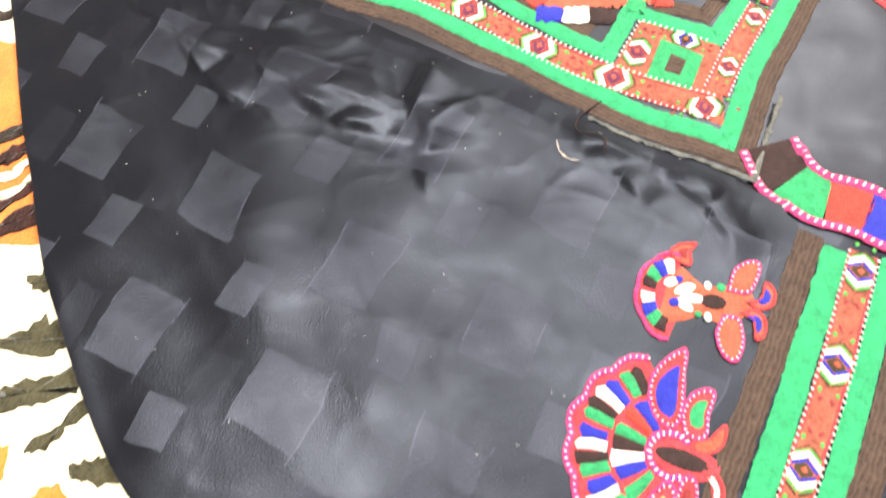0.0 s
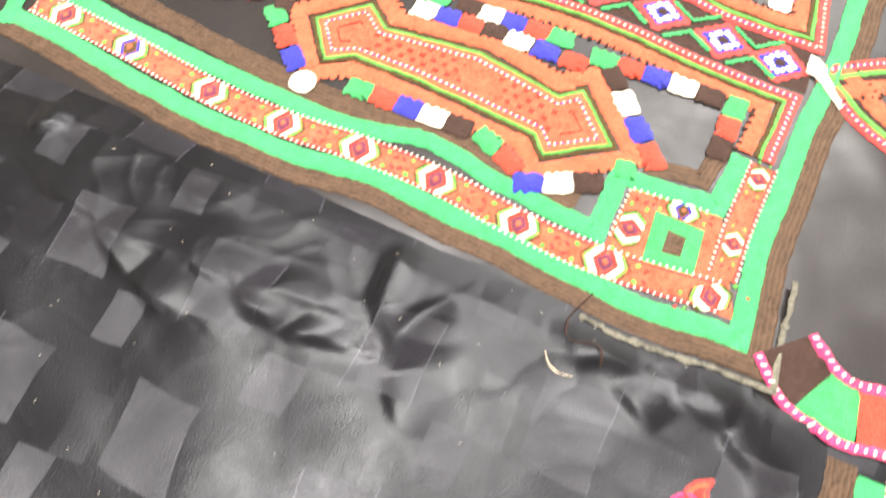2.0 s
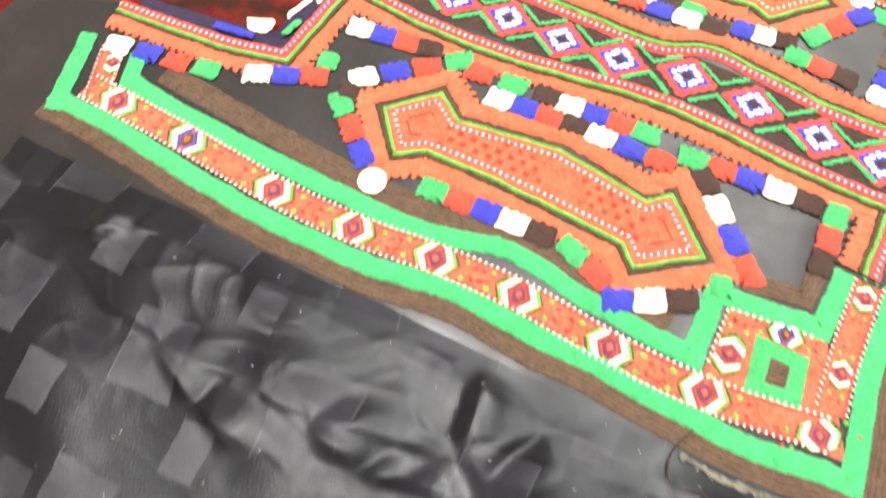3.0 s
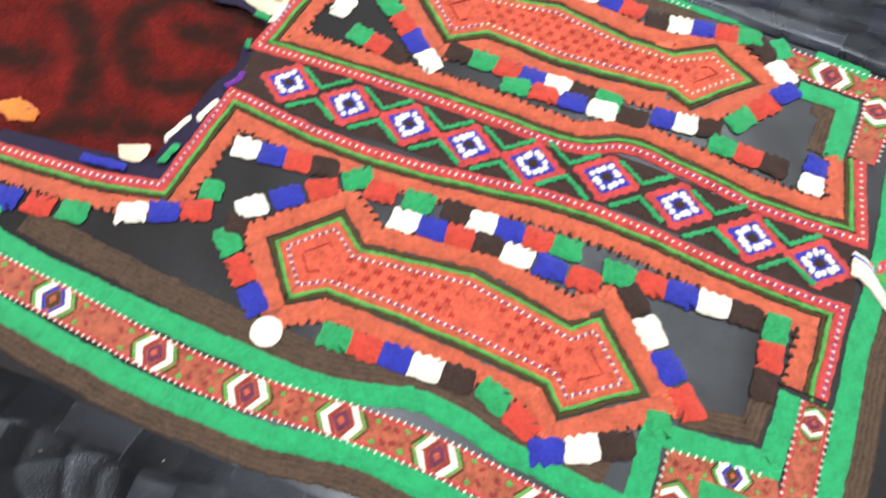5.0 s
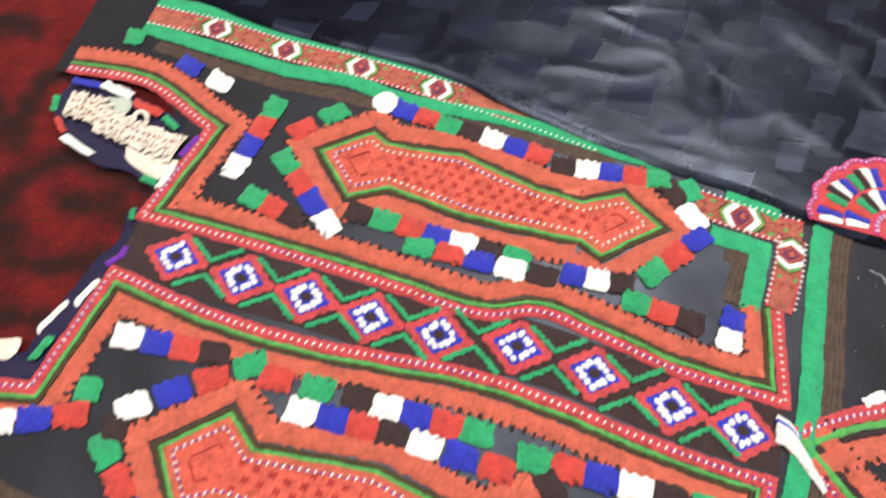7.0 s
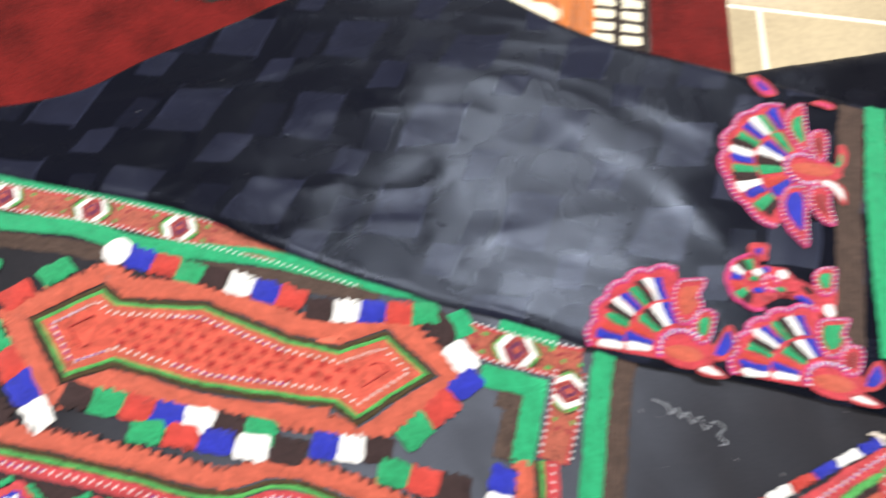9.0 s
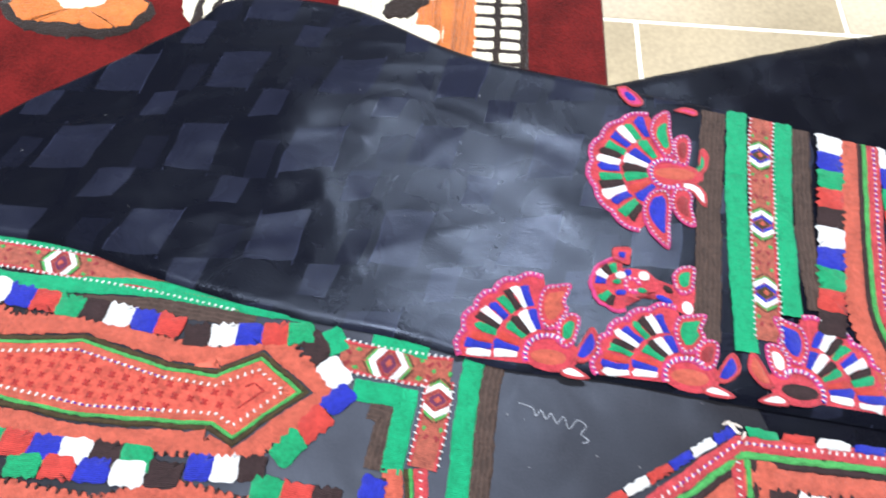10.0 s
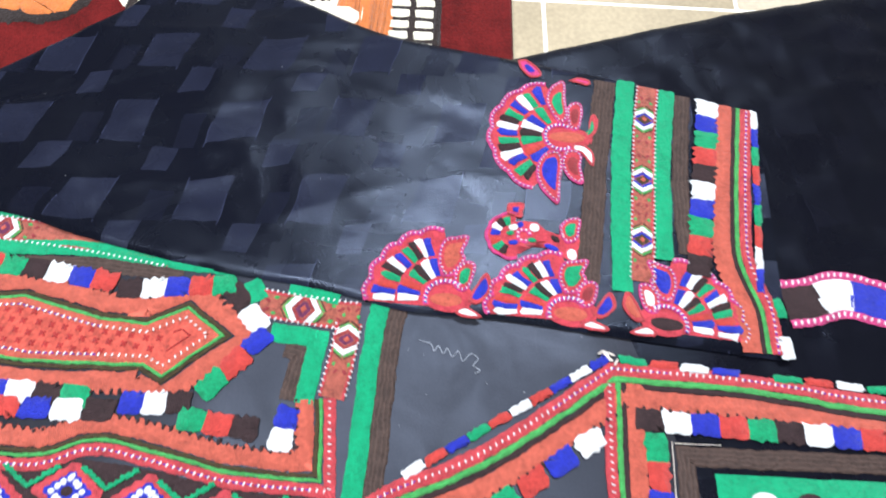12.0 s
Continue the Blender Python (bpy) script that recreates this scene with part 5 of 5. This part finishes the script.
# ---- pocket panel ----
pocket = empty("pocket", dress, "pointed pocket panel edged with orange, green and rose stitches")
P_UP = chain([(0.006, -0.01), (0.037, 0.008), (0.084, 0.028), (0.13, 0.056), (0.175, 0.087)], [(0.175, 0.087), (0.257, 0.083), (0.301, 0.078), (0.354, 0.071), (0.6, 0.05)])
P_LOW = chain([(0.006, -0.016), (0.02, -0.029), (0.04, -0.046), (0.084, -0.068), (0.13, -0.096), (0.172, -0.122)], [(0.172, -0.122), (0.354, -0.11), (0.6, -0.09)])
for line, s in ((P_UP, -1), (P_LOW, 1)):
    band("rose_band", line, 0.009, 0.0008, 0.0016, ROSE, pocket)
    band("green_line", offset(line, s * 0.0065), 0.004, 0.001, 0.0018, GREEN_FINE, pocket)
    band("dark_line", offset(line, s * 0.0103), 0.004, 0.0006, 0.0012, BLACK, pocket)
    band("orange_band", offset(line, s * 0.018), 0.0115, 0.0008, 0.0018, ORANGE, pocket, teeth=0.0034, period=0.0056, side=s)
    tufts(offset(line, s * 0.0245), pocket)
    stitch_row(line, pocket)
    stitch_row(line, pocket, mat=VIOLET, gap=0.00215, skip=2, first=1, patchy=True, length=0.003, across=False, base=0.0024)
cells(pocket, 0.05, 0.021, 0.168, 0.091, "WRBGRWRBWB", h=0.006, w=0.0148)
cells(pocket, 0.19, 0.0925, 0.352, 0.079, "GRWB.GRWG", h=0.0055, w=0.0185)
bm = bmesh.new()
for i in range(9):
    fill(bm, ellipse(0.174 + random.uniform(-1, 1) * 0.005, 0.094 + random.uniform(-1, 1) * 0.004, 0.003, 0.0009, random.uniform(0, 3), 7), 0.003, 0.001, body_z)
part("frayed_knot", bm, CREAM, pocket, "frayed cream knot", "stuff")
VERT = smooth([(0.173, 0.078), (0.17, 0.01), (0.17, -0.11)])
band("rose_band", VERT, 0.0075, 0.0013, 0.0014, ROSE, pocket)
band("green_line", offset(VERT, 0.0056), 0.0036, 0.0014, 0.0016, GREEN_FINE, pocket)
band("dark_line", offset(VERT, 0.009), 0.004, 0.0012, 0.0012, BLACK, pocket)
band("orange_band", offset(VERT, 0.0155), 0.01, 0.0013, 0.0018, ORANGE, pocket, teeth=0.0034, period=0.0056, side=1)
stitch_row(VERT, pocket, base=0.003)
cells(pocket, 0.196, 0.055, 0.34, 0.047, "KWBRGKWBR", h=0.0145)
cells(pocket, 0.199, 0.038, 0.199, -0.03, "GRBWK", h=0.0145)
cells(pocket, 0.158, 0.04, 0.104, 0.004, "WBRG", h=0.0135)
band("brown_band", chain([(0.215, -0.05), (0.217, 0.034)], [(0.217, 0.034), (0.35, 0.032)]), 0.012, 0.0005, 0.0014, BROWN, pocket)
bm = bmesh.new()
fill(bm, [(0.234, -0.07), (0.234, 0.024), (0.34, 0.022), (0.34, -0.07)], 0.0005, 0.0014, body_z, inset=0.95)
part("green_panel", bm, GREEN, pocket)
for k in range(2):
    bm = bmesh.new()
    fill(bm, ellipse(0.262 + 0.028 * k, 0.008, 0.009, 0.006), 0.0018, 0.0012, body_z)
    part("stitch_block", bm, WHITE if k == 0 else BLACK, pocket)
# seam thread along the inner frame
bm = bmesh.new()
stitches(bm, chain([(0.207, 0.0), (0.209, 0.041)], [(0.209, 0.041), (0.24, 0.041)]), 0.003, 0.0032, 0.0006, body_z, 0.002)
part("basting_stitches", bm, CREAM, pocket, kind="stuff")

# ---- loose ends ----
bm = bmesh.new()
random.seed(4)
for i in range(7):
    a = Vector((-0.004, -0.002 - 0.002 * i))
    ribbon(bm, smooth([a, a + Vector((0.008, -0.004)), a + Vector((0.014 + 0.002 * i % 5, -0.016 - 0.001 * i))], 0.002), 0.0028, 0.003 + 0.0006 * (i % 3), 0.0016, body_z, mat=i % 2 if i < 3 else 0)
part("thread_knot", bm, [WHITE, BLUE], dress, "white and blue thread tassel")


CHALK = material("chalk_mark", (0.22, 0.23, 0.25), 0.9, 0.5, 900, 0.2)


def strand(pts, w, mat, label, surf, lift):
    bm = bmesh.new()
    ribbon(bm, smooth(pts, 0.0015), w, lift, w, surf)
    ob = part("loose_thread", bm, mat, None, label)
    return tagged(ob, label + " on the black dress", "thread")


strand([(-0.086, -0.215), (-0.094, -0.236), (-0.09, -0.248), (-0.075, -0.246), (-0.07, -0.256)], 0.0009, BLACK, "loose black thread", sleeve_z, 0.003)
strand([(-0.1, -0.259), (-0.096, -0.264), (-0.089, -0.267), (-0.082, -0.266)], 0.0004, CREAM, "frayed white thread end", sleeve_z, 0.004)
bm = bmesh.new()
stitches(bm, smooth([(0.05, 0.102), (0.058, 0.0995), (0.06, 0.095), (0.063, 0.0985), (0.066, 0.0935), (0.069, 0.097), (0.072, 0.0915), (0.076, 0.0955), (0.079, 0.089), (0.084, 0.094), (0.089, 0.091), (0.086, 0.0865), (0.09, 0.083), (0.086, 0.081)], 0.001), 0.0017, 0.0017, 0.0007, body_z, 0.0003)
part("basting_scribble", bm, CHALK, dress, "pale scribble of basting stitches", "stuff")

# ---- lint on the cloth ----
bm = bmesh.new()
random.seed(11)
for i in range(70):
    if i % 2:
        x, y, f = random.uniform(-0.4, 0.03), random.uniform(-0.5, -0.25), sleeve_z
    else:
        x, y = random.choice(((random.uniform(0.04, 0.16), random.uniform(0.03, 0.11)), (random.uniform(-0.3, 0.15), random.uniform(0.17, 0.33)), (random.uniform(-0.45, 0.0), random.uniform(-0.25, -0.225))))
        f = sleeve_z if y > 0.14 or y < -0.225 else body_z
    t, ln = random.uniform(0, math.pi), random.uniform(0.0003, 0.001)
    d = Vector((math.cos(t), math.sin(t))) * ln
    e = Vector((-d.y, d.x)).normalized() * 0.00016
    c = Vector((x, y))
    fill(bm, [c - d - e, c + d - e, c + d + e, c - d + e], 0.0008, 0.0004, f)
LINT = material("pale_lint", (0.22, 0.22, 0.22), 0.9, 0.2)
tagged(part("lint", bm, LINT, None, "pale lint and thread ends scattered on the black cloth"), category="lint", kind="stuff")

# ---- floor tiles ----
proto = None
for j in range(-9, 9):
    for i in range(-9, 9):
        x0, y0 = 0.1505 + 0.36 * (i - 0.5 * (j % 2 == 1)), 0.4365 + 0.3 * (j - 1)
        if x0 < -2.5 or y0 > 2.3 or y0 < -2.2 or x0 > 2.13:
            continue
        if proto is None:
            bm = bmesh.new()
            box(bm, 0.0015, 0.3585, 0.0015, 0.2985, -0.008, 0.0, bevel=0.0012)
            ob = part("tile", bm, TILE, floor)
            proto = ob
        else:
            ob = new("tile", proto.data)
            ob.parent = floor
        ob.location = (x0, y0, FLOOR_Z)
